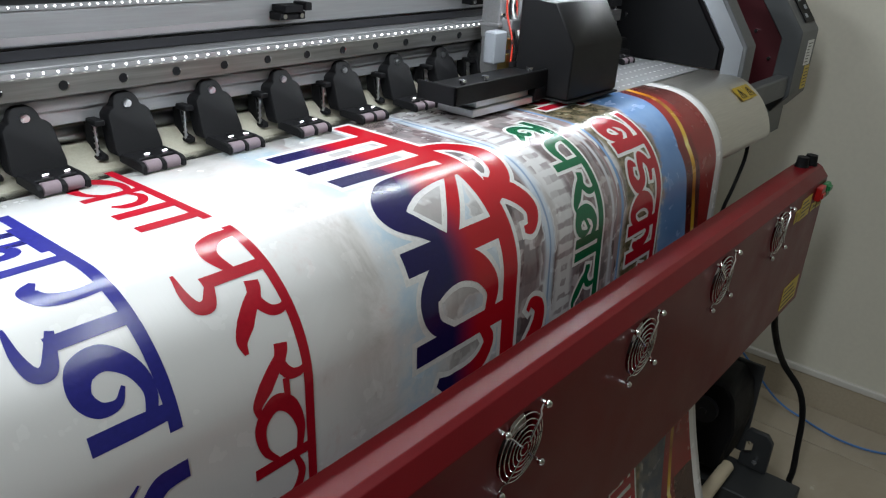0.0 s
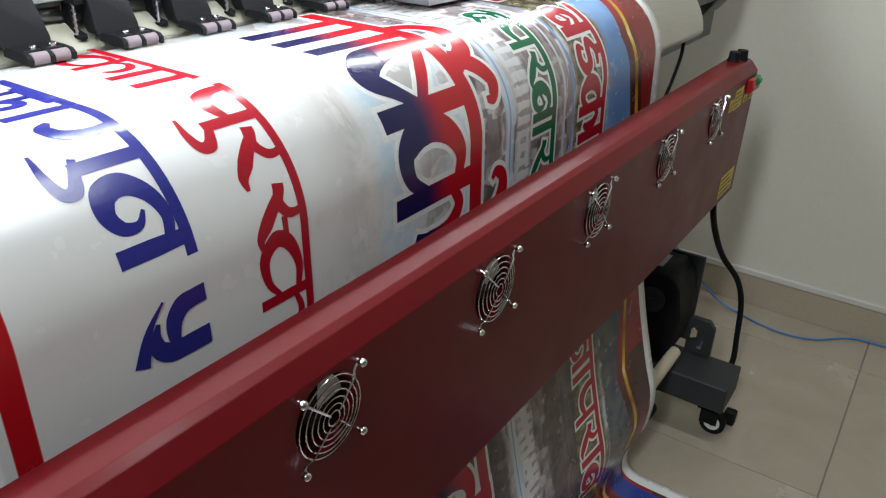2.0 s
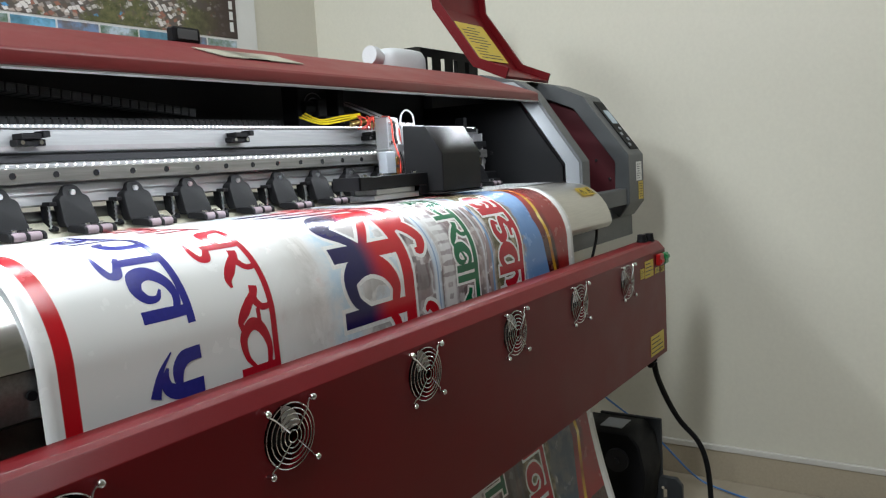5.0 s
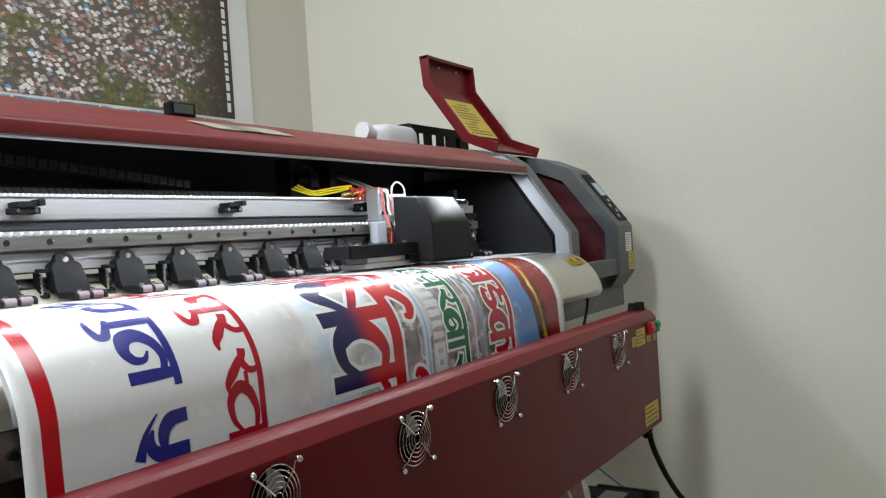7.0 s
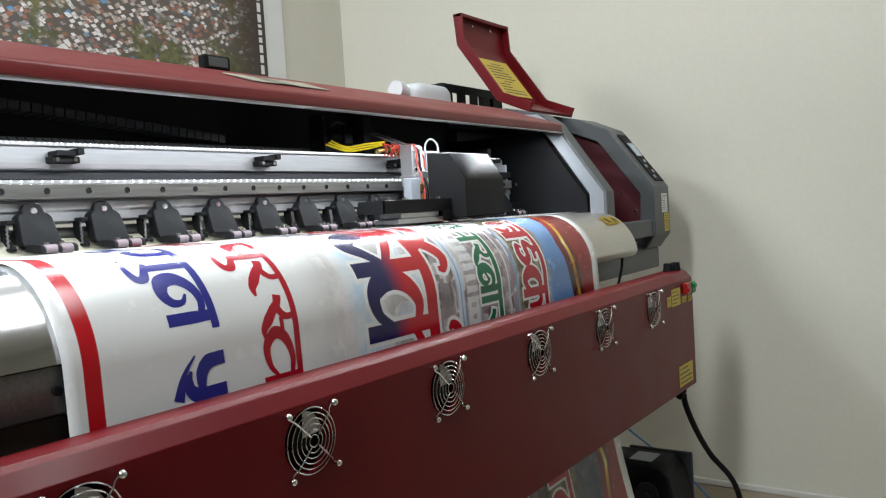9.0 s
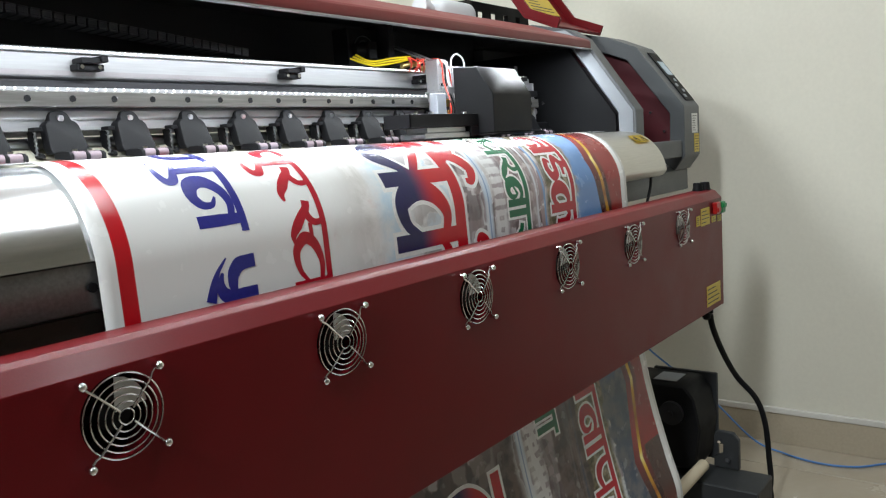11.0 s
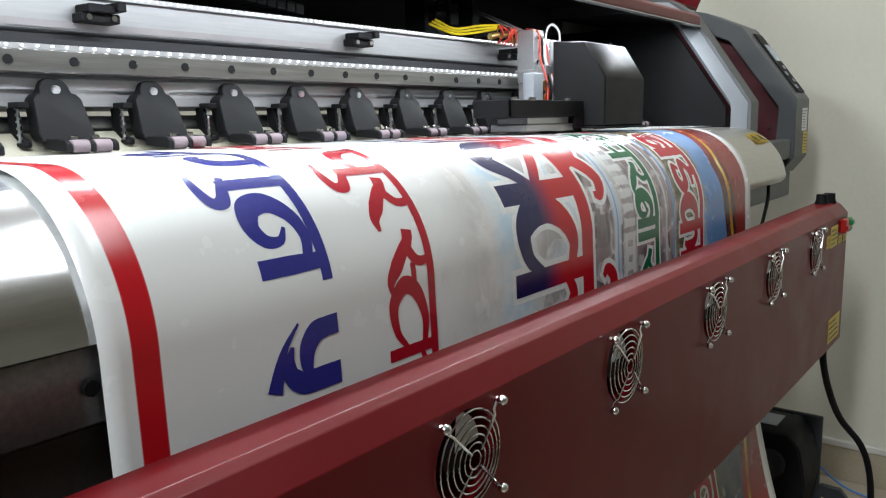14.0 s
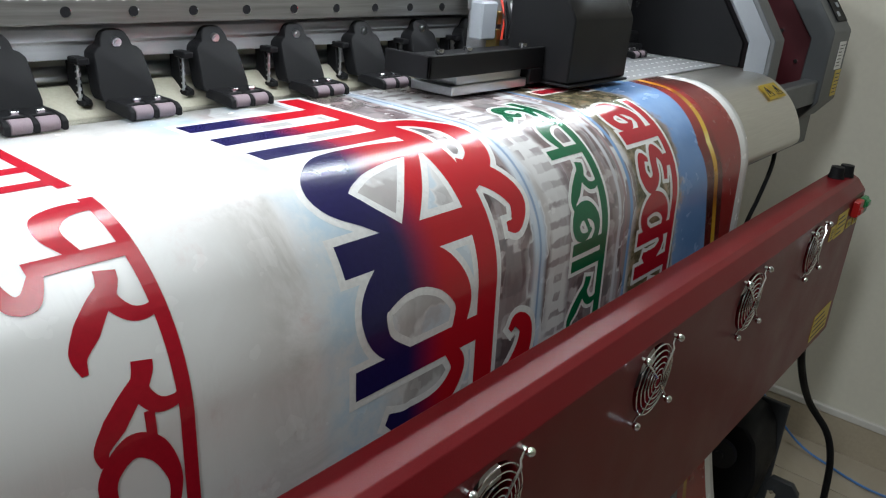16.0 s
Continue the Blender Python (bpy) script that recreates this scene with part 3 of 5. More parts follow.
def bracket_mesh():
    bm = bmesh.new()
    prism(bm, [(0.412, 1.056), (0.412, 1.061), (0.426, 1.064), (0.43, 1.092), (0.435, 1.096), (0.446, 1.094), (0.443, 1.062), (0.43, 1.056)], -0.0345, -0.0295, 0.001)
    box(bm, -0.039, 0.413, 1.09, -0.0285, 0.432, 1.096, 0.001)
    box(bm, -0.038, 0.413, 1.055, -0.0285, 0.425, 1.0595, 0.001)
    return mesh_of("side_bracket", bm, M_BLACK)


def foot_mesh():
    bm = bmesh.new()
    prism(bm, [(0.369, 1.0505), (0.369, 1.058), (0.374, 1.0615), (0.386, 1.0625), (0.412, 1.0625), (0.412, 1.0535), (0.386, 1.0515)], -0.0245, -0.0195, 0.001)
    prism(bm, [(0.369, 1.0505), (0.369, 1.058), (0.374, 1.0615), (0.386, 1.0625), (0.412, 1.0625), (0.412, 1.0535), (0.386, 1.0515)], -0.0025, 0.0025, 0.001)
    prism(bm, [(0.369, 1.0505), (0.369, 1.058), (0.374, 1.0615), (0.386, 1.0625), (0.412, 1.0625), (0.412, 1.0535), (0.386, 1.0515)], 0.0195, 0.0245, 0.001)
    box(bm, -0.021, 0.384, 1.0535, 0.021, 0.412, 1.062, 0.001)
    return mesh_of("foot", bm, M_BLACK)



def roller_mesh(x0):
    bm = bmesh.new()
    rod(bm, (x0, 0.3765, 1.0555), (x0 + 0.0165, 0.3765, 1.0555), 0.0062, seg=16)
    bmesh.ops.bevel(bm, geom=[e for e in bm.edges if e.calc_face_angle(0) > 1], offset=0.0007, segments=1, affect="EDGES")
    return mesh_of("roller", bm, M_ROLLER)


def small_metal():
    bm = bmesh.new()
    rod(bm, (0, 0.4225, 1.108), (0, 0.4165, 1.107), 0.0042, seg=14)
    bmesh.ops.bevel(bm, geom=[e for e in bm.edges if e.calc_face_angle(0) > 1], offset=0.0012, segments=2, affect="EDGES")
    return mesh_of("arm_screw", bm, M_STEEL)


def spring_mesh():
    bm = bmesh.new()
    tube(bm, [(-0.0365 + 0.0018 * math.cos(a * 0.9), 0.4195 + 0.0022 * math.sin(a * 0.9), 1.058 + 0.0017 * a / 2) for a in range(40)], 0.0006, 5)
    rod(bm, (-0.0365, 0.4195, 1.056), (-0.0365, 0.4195, 1.094), 0.0012, seg=8)
    return mesh_of("spring", bm, M_STEEL)


def pins_mesh():
    bm = bmesh.new()
    for x in (-0.012, 0.008):
        box(bm, x, 0.386, 1.061, x + 0.007, 0.391, 1.0655, 0.0008)
    return mesh_of("hinge_pins", bm, M_CHROME)


MESH_ARM, MESH_R1, MESH_R2, MESH_SCREW, MESH_SPRING, MESH_PINS, MESH_BR, MESH_FT = arm_mesh(), roller_mesh(-0.0187), roller_mesh(0.0025), small_metal(), spring_mesh(), pins_mesh(), bracket_mesh(), foot_mesh()
for k in range(-12, 12):
    x = 0.2615 + 0.1016 * k
    arm = new("pinch_arm", MESH_ARM)
    arm.parent = printer
    arm.location = (x, 0, 0)
    arm.matrix_parent_inverse = Matrix.Translation(printer.location).inverted()
    for nm, me in (("roller", MESH_R1), ("roller", MESH_R2), ("arm_screw", MESH_SCREW), ("spring", MESH_SPRING), ("hinge_pin", MESH_PINS), ("side_bracket", MESH_BR), ("foot", MESH_FT)):
        s = new(nm, me)
        s.parent = arm
        if nm in ("roller", "hinge_pin", "foot"):
            s.location = (0.002, -0.007, 0)

# inside of the hood
bm = bmesh.new()
box(bm, X_L, 0.66, 1.105, 1.8, 0.672, 1.335)
own("rear_panel", bm, M_INNER, printer, "black rear panel inside the hood")
bm = bmesh.new()
prism(bm, [(0.30, 1.26), (0.296, 1.263), (0.296, 1.279), (0.302, 1.284), (0.47, 1.343), (0.485, 1.347), (0.78, 1.347), (0.78, 1.11), (0.772, 1.11), (0.772, 1.338), (0.487, 1.338), (0.312, 1.276), (0.306, 1.262)], X_L, 1.497, 0.0012)
own("hood", bm, M_ROOF, printer, "red painted sloping hood")
bm = bmesh.new()
prism(bm, [(0.315, 1.2735), (0.487, 1.3345), (0.655, 1.3345), (0.655, 1.329), (0.487, 1.329), (0.317, 1.268)], X_L, 1.49)
own("hood_lining", bm, M_INNER, printer)
bm = bmesh.new()
prism(bm, [(0.3005, 1.2565), (0.2945, 1.2585), (0.2945, 1.2605), (0.306, 1.2605)], X_L, 1.497)
own("hood_lip", bm, M_STEEL, printer, "thin pale lip along the hood")


def ring(outline, inset):
    """An open strip of even width behind an outline in y and z."""
    inner = []
    for i, (y, z) in enumerate(outline):
        a, b = outline[max(i - 1, 0)], outline[min(i + 1, len(outline) - 1)]
        d = Vector((b[0] - a[0], b[1] - a[1])).normalized()
        inner.append((y + d.y * inset, z - d.x * inset))
    return list(outline) + inner[::-1]


ARCH_R = [(0.197, 0.927), (0.165, 0.968), (0.165, 1.106), (0.298, 1.282), (0.388, 1.322), (0.466, 1.341), (0.76, 1.341)]
ARCH_L = [(0.19, 0.93), (0.182, 1.0), (0.182, 1.098), (0.315, 1.288), (0.36, 1.318), (0.466, 1.345), (0.76, 1.345)]
housing = new("end_housing")
housing.parent = printer
housing.matrix_parent_inverse = Matrix.Translation(printer.location).inverted()
bm = bmesh.new()
prism(bm, [(0.199, 0.868), (0.199, 0.926), (0.215, 0.94), (0.77, 0.94), (0.77, 0.868)], 1.285, 1.9, 0.002)
part("base_shell", bm, M_HOUSE, housing)
bm = bmesh.new()
prism(bm, ring(ARCH_R, 0.045), 1.79, 1.912, 0.002)
part("outer_arch", bm, M_HOUSE, housing)
bm = bmesh.new()
prism(bm, ring(ARCH_L, 0.04), 1.5, 1.548, 0.0015)
part("inner_arch", bm, M_HOUSE, housing)
bm = bmesh.new()
o = ring([(y + 0.008, z - 0.002) for y, z in ARCH_L[1:5]], 0.034)
k = len(o)
va = [bm.verts.new((1.4985, y, z)) for y, z in o]
vb = [bm.verts.new((1.472 if i < k // 2 else 1.4985, y + (0.026 if i < k // 2 else 0.0), z)) for i, (y, z) in enumerate(o)]
half = k // 2
for i in range(half - 1):
    bm.faces.new((va[i], va[i + 1], vb[i + 1], vb[i]))
    bm.faces.new((vb[i], vb[i + 1], va[k - 2 - i], va[k - 1 - i]))
    bm.faces.new((va[i + 1], va[i], va[k - 1 - i], va[k - 2 - i]))
bm.faces.new((va[0], vb[0], va[k - 1]))
bm.faces.new((va[half - 1], va[half], vb[half - 1]))
bmesh.ops.recalc_face_normals(bm, faces=bm.faces[:])
part("arch_trim", bm, M_TRIM, housing, "light grey bevelled trim")
bm = bmesh.new()
inner = ring(ARCH_R, 0.0455)[len(ARCH_R):][::-1]
prism(bm, [*inner, (0.765, 0.941)], 1.815, 1.905)
part("side_panel", bm, M_POCKET, housing, "dark red side panel in the recess")
bm = bmesh.new()
prism(bm, [*[(y + 0.12, z - 0.07) for y, z in ARCH_L[:5]], (0.74, 1.25), (0.74, 0.945), (0.31, 0.945)], 1.5, 1.8145)
part("recess", bm, M_INNER, housing, "black recess between the arches")
bm = bmesh.new()
prism(bm, [(0.47, 1.305), (0.465, 1.338), (0.75, 1.338), (0.75, 1.305)], 1.549, 1.789)
part("bridge", bm, M_HOUSE, housing)
bm = bmesh.new()
box(bm, 1.5, 0.63, 0.945, 1.9, 0.76, 1.30)
part("rear_shell", bm, M_HOUSE, housing)
bm = bmesh.new()
box(bm, 1.5505, 0.172, 0.965, 1.789, 0.2, 1.012, 0.003)
part("recess_sill", bm, M_HOUSE, housing)
bm = bmesh.new()
rod(bm, (1.8148, 0.27, 1.095), (1.806, 0.27, 1.095), 0.004, seg=10)
rod(bm, (1.8148, 0.23, 1.04), (1.806, 0.23, 1.04), 0.004, seg=10)
part("latch_pin", bm, M_CHROME, housing)
# operator's display and keys on the sloping face
slope = Vector((0, 0.133, 0.176)).normalized()
out = Vector((0, -slope.z, slope.y))


def on_slope(x0, x1, f0, f1, lift, thick):
    bm = bmesh.new()
    base = Vector((0, 0.165, 1.106))
    for x in (x0, x1):
        for f in (f0, f1):
            for h in (lift, lift + thick):
                bm.verts.new(base + Vector((x, 0, 0)) + slope * f + out * h)
    bmesh.ops.convex_hull(bm, input=bm.verts[:])
    return bm


part("control_panel", on_slope(1.835, 1.9, 0.02, 0.2, 0.0005, 0.003), M_BLACK, housing)
part("display", on_slope(1.85, 1.89, 0.115, 0.165, 0.004, 0.001), M_LCD, housing, "small pale blue display")
for i, f in enumerate((0.03, 0.05, 0.07, 0.09)):
    part("key", on_slope(1.845 + 0.02 * (i % 2), 1.857 + 0.02 * (i % 2), f, f + 0.01, 0.004, 0.002), M_TRIM, housing)


def sticker(bm, x0, z0, x1, z1, y):
    box(bm, x0, y - 0.0008, z0, x1, y, z1)


def bars(bm, x0, z0, x1, z1, y, rows, seed):
    """Lines of unreadable small print."""
    rnd = random.Random(seed)
    h = (z1 - z0) / rows
    for r in range(rows):
        box(bm, x0, y - 0.0004, z0 + h * (r + 0.4), x0 + (x1 - x0) * rnd.uniform(0.5, 1.0), y, z0 + h * (r + 0.62))


bm = bmesh.new()
sticker(bm, 1.848, 1.03, 1.893, 1.085, 0.1648)
lab = part("rating_label", bm, M_WHITE, housing, "white rating label")
bm = bmesh.new()
bars(bm, 1.852, 1.034, 1.889, 1.081, 0.1638, 7, 4)
part("small_print", bm, M_INK, lab)
bm = bmesh.new()
sticker(bm, 1.865, 0.975, 1.903, 1.028, 0.1648)
lab = part("warning_label", bm, M_YELLOW, housing, "yellow warning label")
bm = bmesh.new()
bars(bm, 1.869, 0.979, 1.899, 1.024, 0.1638, 6, 5)
part("small_print", bm, M_INK, lab)

# raised service lid
lid = new("service_lid")
lid.parent = printer
lid.matrix_parent_inverse = Matrix.Translation(printer.location).inverted()
LID = [(0.43, 1.343), (0.53, 1.386), (0.655, 1.563), (0.662, 1.65)]
bm = bmesh.new()
prism(bm, ring(LID, 0.008), 1.575, 1.845, 0.0008)
part("lid_sheet", bm, M_RED, lid)
for x in (1.575, 1.837):
    bm = bmesh.new()
    prism(bm, ring(LID, -0.022), x, x + 0.0075, 0.0006)
    part("lid_flange", bm, M_RED, lid)
bm = bmesh.new()
box(bm, 1.575, 0.641, 1.642, 1.845, 0.67, 1.652, 0.001)
part("lid_rim", bm, M_RED, lid)
d = Vector((0, 0.125, 0.174)).normalized()
nrm = Vector((0, -d.z, d.y))
bm = bmesh.new()
for x in (1.63, 1.797):
    for f in (0.02, 0.17):
        for h in (0.0015, 0.003):
            bm.verts.new(Vector((x, 0.53, 1.386)) + d * f + nrm * h)
bmesh.ops.convex_hull(bm, input=bm.verts[:])
lab = part("instruction_label", bm, M_YELLOW, lid, "yellow instruction label")
bm = bmesh.new()
rnd = random.Random(2)
for r in range(11):
    f = 0.03 + 0.012 * r
    w = rnd.uniform(0.06, 0.13) if r not in (4, 10) else 0.05
    x0 = 1.648 if r not in (4, 10) else 1.688
    vs = [bm.verts.new(Vector((x, 0.53, 1.386)) + d * g + nrm * 0.0036) for x, g in ((x0, f), (x0 + w, f), (x0 + w, f + 0.0035), (x0, f + 0.0035))]
    bm.faces.new(vs)
part("small_print", bm, M_INK, lab)
bm = bmesh.new()
for x in (1.65, 1.75):
    rod(bm, (x, 0.655, 1.625), (x, 0.65, 1.625), 0.003, seg=8)
part("rivet", bm, M_CHROME, lid)

# drive end: idler plate, motor and bits
bm = bmesh.new()
box(bm, 1.415, 0.425, 1.1, 1.42, 0.5, 1.185, 0.001)
own("idler_plate", bm, M_ALU, printer)
bm = bmesh.new()
rod(bm, (1.4145, 0.45, 1.115), (1.395, 0.45, 1.115), 0.012, seg=16)
box(bm, 1.4, 0.43, 1.1, 1.414, 0.468, 1.128, 0.001)
own("brass_idler", bm, M_BRASS, printer, "small brass idler")
bm = bmesh.new()
box(bm, 1.3, 0.43, 1.19, 1.4, 0.46, 1.2, 0.001)
box(bm, 1.33, 0.425, 1.2, 1.345, 0.45, 1.225, 0.001)
box(bm, 1.38, 0.42, 1.15, 1.43, 0.45, 1.165, 0.001)
own("limit_switch", bm, M_BLACK, printer)
bm = bmesh.new()
rod(bm, (1.06, 0.352, 1.056), (1.06, 0.34, 1.0565), 0.012, seg=20)
own("edge_dial", bm, M_STEEL, printer, "small round edge guide")
bm = bmesh.new()
box(bm, 1.31, 0.42, 1.048, 1.48, 0.5, 1.085, 0.003)
box(bm, 1.33, 0.4, 1.05, 1.46, 0.422, 1.066, 0.002)
own("capping_station", bm, M_BLACK, printer)
bm = bmesh.new()
prism(bm, [(0.232, 1.0485), (0.232, 1.088), (0.36, 1.268), (0.655, 1.268), (0.655, 1.0485)], 1.4885, 1.4985)
own("inner_cheek", bm, M_BLACK, printer)

# warning triangles on the end cover
for dx in (0.0, 0.04):
    a = radians(36)
    y, z = 0.221 - 0.1142 * math.sin(a), 0.93 + 0.1167 * math.cos(a)
    tangent = Vector((0, -math.cos(a), -math.sin(a) * 0.94)).normalized()
    up = Vector((0, -math.sin(a), math.cos(a)))
    c = Vector((1.425 + dx, y, z)) + up * 0.0012
    bm = bmesh.new()
    vs = [bm.verts.new(c + Vector((px, 0, 0)) + tangent * py) for px, py in ((-0.019, 0.016), (0.019, 0.016), (0.019, -0.015), (-0.019, -0.015))]
    bm.faces.new(vs)
    bmesh.ops.solidify(bm, geom=bm.faces[:], thickness=0.0008)
    tri = own("warning_triangle", bm, M_YELLOW, printer, "yellow warning triangle")
    bm = bmesh.new()
    for q in range(3):
        p0, p1 = vs_pts = [c + up * 0.0006 + Vector((px, 0, 0)) + tangent * py for px, py in (((-0.0125, 0.01), (0.0125, 0.01)), ((0.0125, 0.01), (0.0, -0.0095)), ((0.0, -0.0095), (-0.0125, 0.01)))[q]]
        rod(bm, p0, p1, 0.0005, seg=6)
    rod(bm, c + up * 0.0006 - tangent * 0.004, c + up * 0.0006 + tangent * 0.006, 0.0008, seg=6)
    part("warning_mark", bm, M_INK, tri)

# stand under the printer
for x in (-0.75, 1.52):
    bm = bmesh.new()
    box(bm, x - 0.05, 0.36, 0.15, x + 0.05, 0.5, 0.86, 0.004)
    own("stand_leg", bm, M_STAND, printer)
    bm = bmesh.new()
    box(bm, x - 0.065, -0.11, 0.1, x + 0.06, 0.82, 0.168, 0.003)
    foot = own("stand_foot", bm, M_STAND, printer, "dark grey stand foot on a castor")
    for y in (-0.085, 0.76):
        bm = bmesh.new()
        rod(bm, (x - 0.012, y, 0.031), (x + 0.012, y, 0.031), 0.031, seg=24)
        w = part("castor_wheel", bm, M_BLACK, foot, "black castor wheel with a pale hub")
        bm = bmesh.new()
        rod(bm, (x - 0.0135, y, 0.031), (x + 0.0135, y, 0.031), 0.019, seg=20)
        h = part("hub", bm, M_WHITE, foot)
        bm = bmesh.new()
        rod(bm, (x - 0.016, y, 0.031), (x + 0.016, y, 0.031), 0.006, seg=12)
        box(bm, x - 0.021, y - 0.012, 0.03, x - 0.0165, y + 0.03, 0.094, 0.001)
        box(bm, x + 0.0165, y - 0.012, 0.03, x + 0.021, y + 0.03, 0.094, 0.001)
        box(bm, x - 0.021, y - 0.008, 0.065, x + 0.021, y + 0.04, 0.0945, 0.002)
        box(bm, x + 0.015, y - 0.045, 0.02, x + 0.04, y - 0.018, 0.06, 0.004)
        f = part("fork", bm, M_BLACK, foot)
bm = bmesh.new()
box(bm, -0.7, 0.4, 0.3, 1.47, 0.46, 0.38, 0.003)
own("stand_rail", bm, M_STAND, printer)

# ---- carriage on the beam ----
CX = 0.955
carriage = thing("print_carriage", "black print carriage with exposed wiring on the beam", "printer carriage", (CX, 0.34, 1.07))


def cpart(name, bm, material, label=""):
    return own(name, bm, material, carriage, label)


bm = bmesh.new()
prism(bm, [(0.25, 1.058), (0.249, 1.136), (0.286, 1.193), (0.345, 1.197), (0.345, 1.058)], CX, CX + 0.15, 0.002)
cpart("hood", bm, M_HOOD, "matt black faceted cover")
bm = bmesh.new()
box(bm, CX - 0.003, 0.244, 1.0545, CX + 0.148, 0.41, 1.0575, 0.001)
cpart("base", bm, M_BLACK)
bm = bmesh.new()
box(bm, CX - 0.22, 0.287, 1.0745, CX - 0.001, 0.291, 1.0995, 0.001)
box(bm, CX - 0.22, 0.287, 1.0745, CX - 0.216, 0.352, 1.0995, 0.001)
box(bm, CX - 0.215, 0.2915, 1.0745, CX - 0.001, 0.352, 1.092, 0.001)
box(bm, CX - 0.03, 0.2865, 1.0555, CX - 0.001, 0.352, 1.074, 0.001)
tray = cpart("dryer_box", bm, M_HOOD, "black open tray in front of the print head")
for dx in (-0.19, -0.14, -0.03):
    bm = bmesh.new()
    rod(bm, (CX + dx, 0.3, 1.092), (CX + dx, 0.3, 1.102), 0.0035, seg=12)
    rod(bm, (CX + dx, 0.3, 1.099), (CX + dx, 0.3, 1.1035), 0.0055, seg=12)
    part("tray_screw", bm, M_CHROME, tray)
bm = bmesh.new()
box(bm, CX - 0.177, 0.289, 1.053, CX - 0.032, 0.35, 1.0635, 0.001)
box(bm, CX - 0.165, 0.293, 1.0635, CX - 0.04, 0.346, 1.074, 0.001)
cpart("head_plate", bm, M_STEEL, "bright steel head plate")
bm = bmesh.new()
box(bm, CX - 0.004, 0.356, 1.0745, CX + 0.02, 0.41, 1.16, 0.0015)
box(bm, CX + 0.02, 0.36, 1.0745, CX + 0.1, 0.364, 1.2, 0.001)
box(bm, CX - 0.01, 0.375, 1.13, CX + 0.022, 0.408, 1.218, 0.0015)
box(bm, CX - 0.014, 0.372, 1.148, CX + 0.024, 0.41, 1.153, 0.001)
bracket = cpart("slider_bracket", bm, M_SLIDE, "grey metal slider bracket")
for dx, dz in ((-0.004, 1.165), (0.014, 1.165), (-0.004, 1.205), (0.014, 1.205), (0.004, 1.185)):
    bm = bmesh.new()
    rod(bm, (CX + dx, 0.376, dz), (CX + dx, 0.371, dz), 0.0035, seg=12)
    part("bolt", bm, M_CHROME, bracket)
bm = bmesh.new()
box(bm, CX - 0.014, 0.354, 1.076, CX - 0.0045, 0.37, 1.112, 0.001)
box(bm, CX - 0.013, 0.354, 1.118, CX - 0.0045, 0.366, 1.134, 0.001)
cpart("sensor_block", bm, M_BRASS, "small copper coloured sensor block")
bm = bmesh.new()
box(bm, CX - 0.05, 0.352, 1.1, CX - 0.018, 0.372, 1.146, 0.002)
cpart("damper", bm, M_TRIM, "pale grey plastic ink damper")
bm = bmesh.new()
box(bm, CX - 0.14, 0.5, 1.2, CX - 0.05, 0.545, 1.29, 0.002)
box(bm, CX - 0.05, 0.47, 1.2, CX - 0.03, 0.55, 1.3, 0.002)
fanbox = cpart("carriage_fan", bm, M_BLACK, "small black cooling fan over the beam")
bm = bmesh.new()
for r in (0.01, 0.02, 0.03):
    tube(bm, [(CX - 0.095 + r * math.cos(2 * math.pi * i / 24), 0.4985, 1.245 + r * math.sin(2 * math.pi * i / 24)) for i in range(24)], 0.0012, 6, True)
part("fan_grille", bm, M_HOUSE, fanbox)
rnd = random.Random(12)
for k in range(5):
    x = CX - 0.004 + 0.006 * k
    bm = bmesh.new()
    tube(bm, spline([(x + 0.01, 0.4, 1.222), (x, 0.37, 1.212 - 0.004 * k), (x + rnd.uniform(-0.006, 0.006), 0.366, 1.17), (x + rnd.uniform(-0.008, 0.004), 0.352, 1.13), (x - 0.002, 0.351, 1.1)], 6), 0.0016, 6)
    cpart("loose_wire", bm, (M_RCABLE, M_BLACK, M_BLACK, M_WCABLE, M_RCABLE)[k])
for dx, dz in ((-0.066, 1.206), (-0.034, 1.21), (0.0, 1.204)):
    bm = bmesh.new()
    rod(bm, (CX + dx, 0.425, dz), (CX + dx + 0.018, 0.42, dz + 0.004), 0.006, 0.0045, 14)
    cpart("brass_fitting", bm, M_BRASS, "small brass tube fitting")
bm = bmesh.new()
box(bm, CX - 0.09, 0.47, 1.212, CX + 0.14, 0.55, 1.226, 0.002)
box(bm, CX - 0.1, 0.48, 1.226, CX - 0.075, 0.545, 1.262, 0.002)
rod(bm, (CX - 0.13, 0.5, 1.245), (CX - 0.1, 0.5, 1.245), 0.014, seg=16)
cpart("carrier_board", bm, M_BLACK)
for k in range(3):
    bm = bmesh.new()
    tube(bm, spline([(CX - 0.17 + 0.008 * k, 0.47, 1.222 + 0.004 * k), (CX - 0.13, 0.45, 1.208 + 0.004 * k), (CX - 0.08, 0.44, 1.213 + 0.005 * k), (CX - 0.03, 0.43, 1.222 + 0.003 * k)], 6), 0.002, 6)
    cpart("yellow_cable", bm, M_YCABLE, "yellow cable")
bm = bmesh.new()
for k in range(2):
    pts = spline([(CX - 0.02 + 0.035 * k, 0.5, 1.26), (CX + 0.005 + 0.03 * k, 0.45, 1.235), (CX + 0.03 + 0.025 * k, 0.41, 1.212), (CX + 0.04 + 0.02 * k, 0.4, 1.196)], 6)
    for a, b in zip(pts, pts[1:]):
        q = [bm.verts.new(p + Vector((dx, 0, 0))) for p, dx in ((a, -0.011), (a, 0.011), (b, 0.011), (b, -0.011))]
        bm.faces.new(q)
bmesh.ops.solidify(bm, geom=bm.faces[:], thickness=0.0012)
cpart("ribbon_cable", bm, M_WCABLE, "white flat ribbon cables")
bm = bmesh.new()
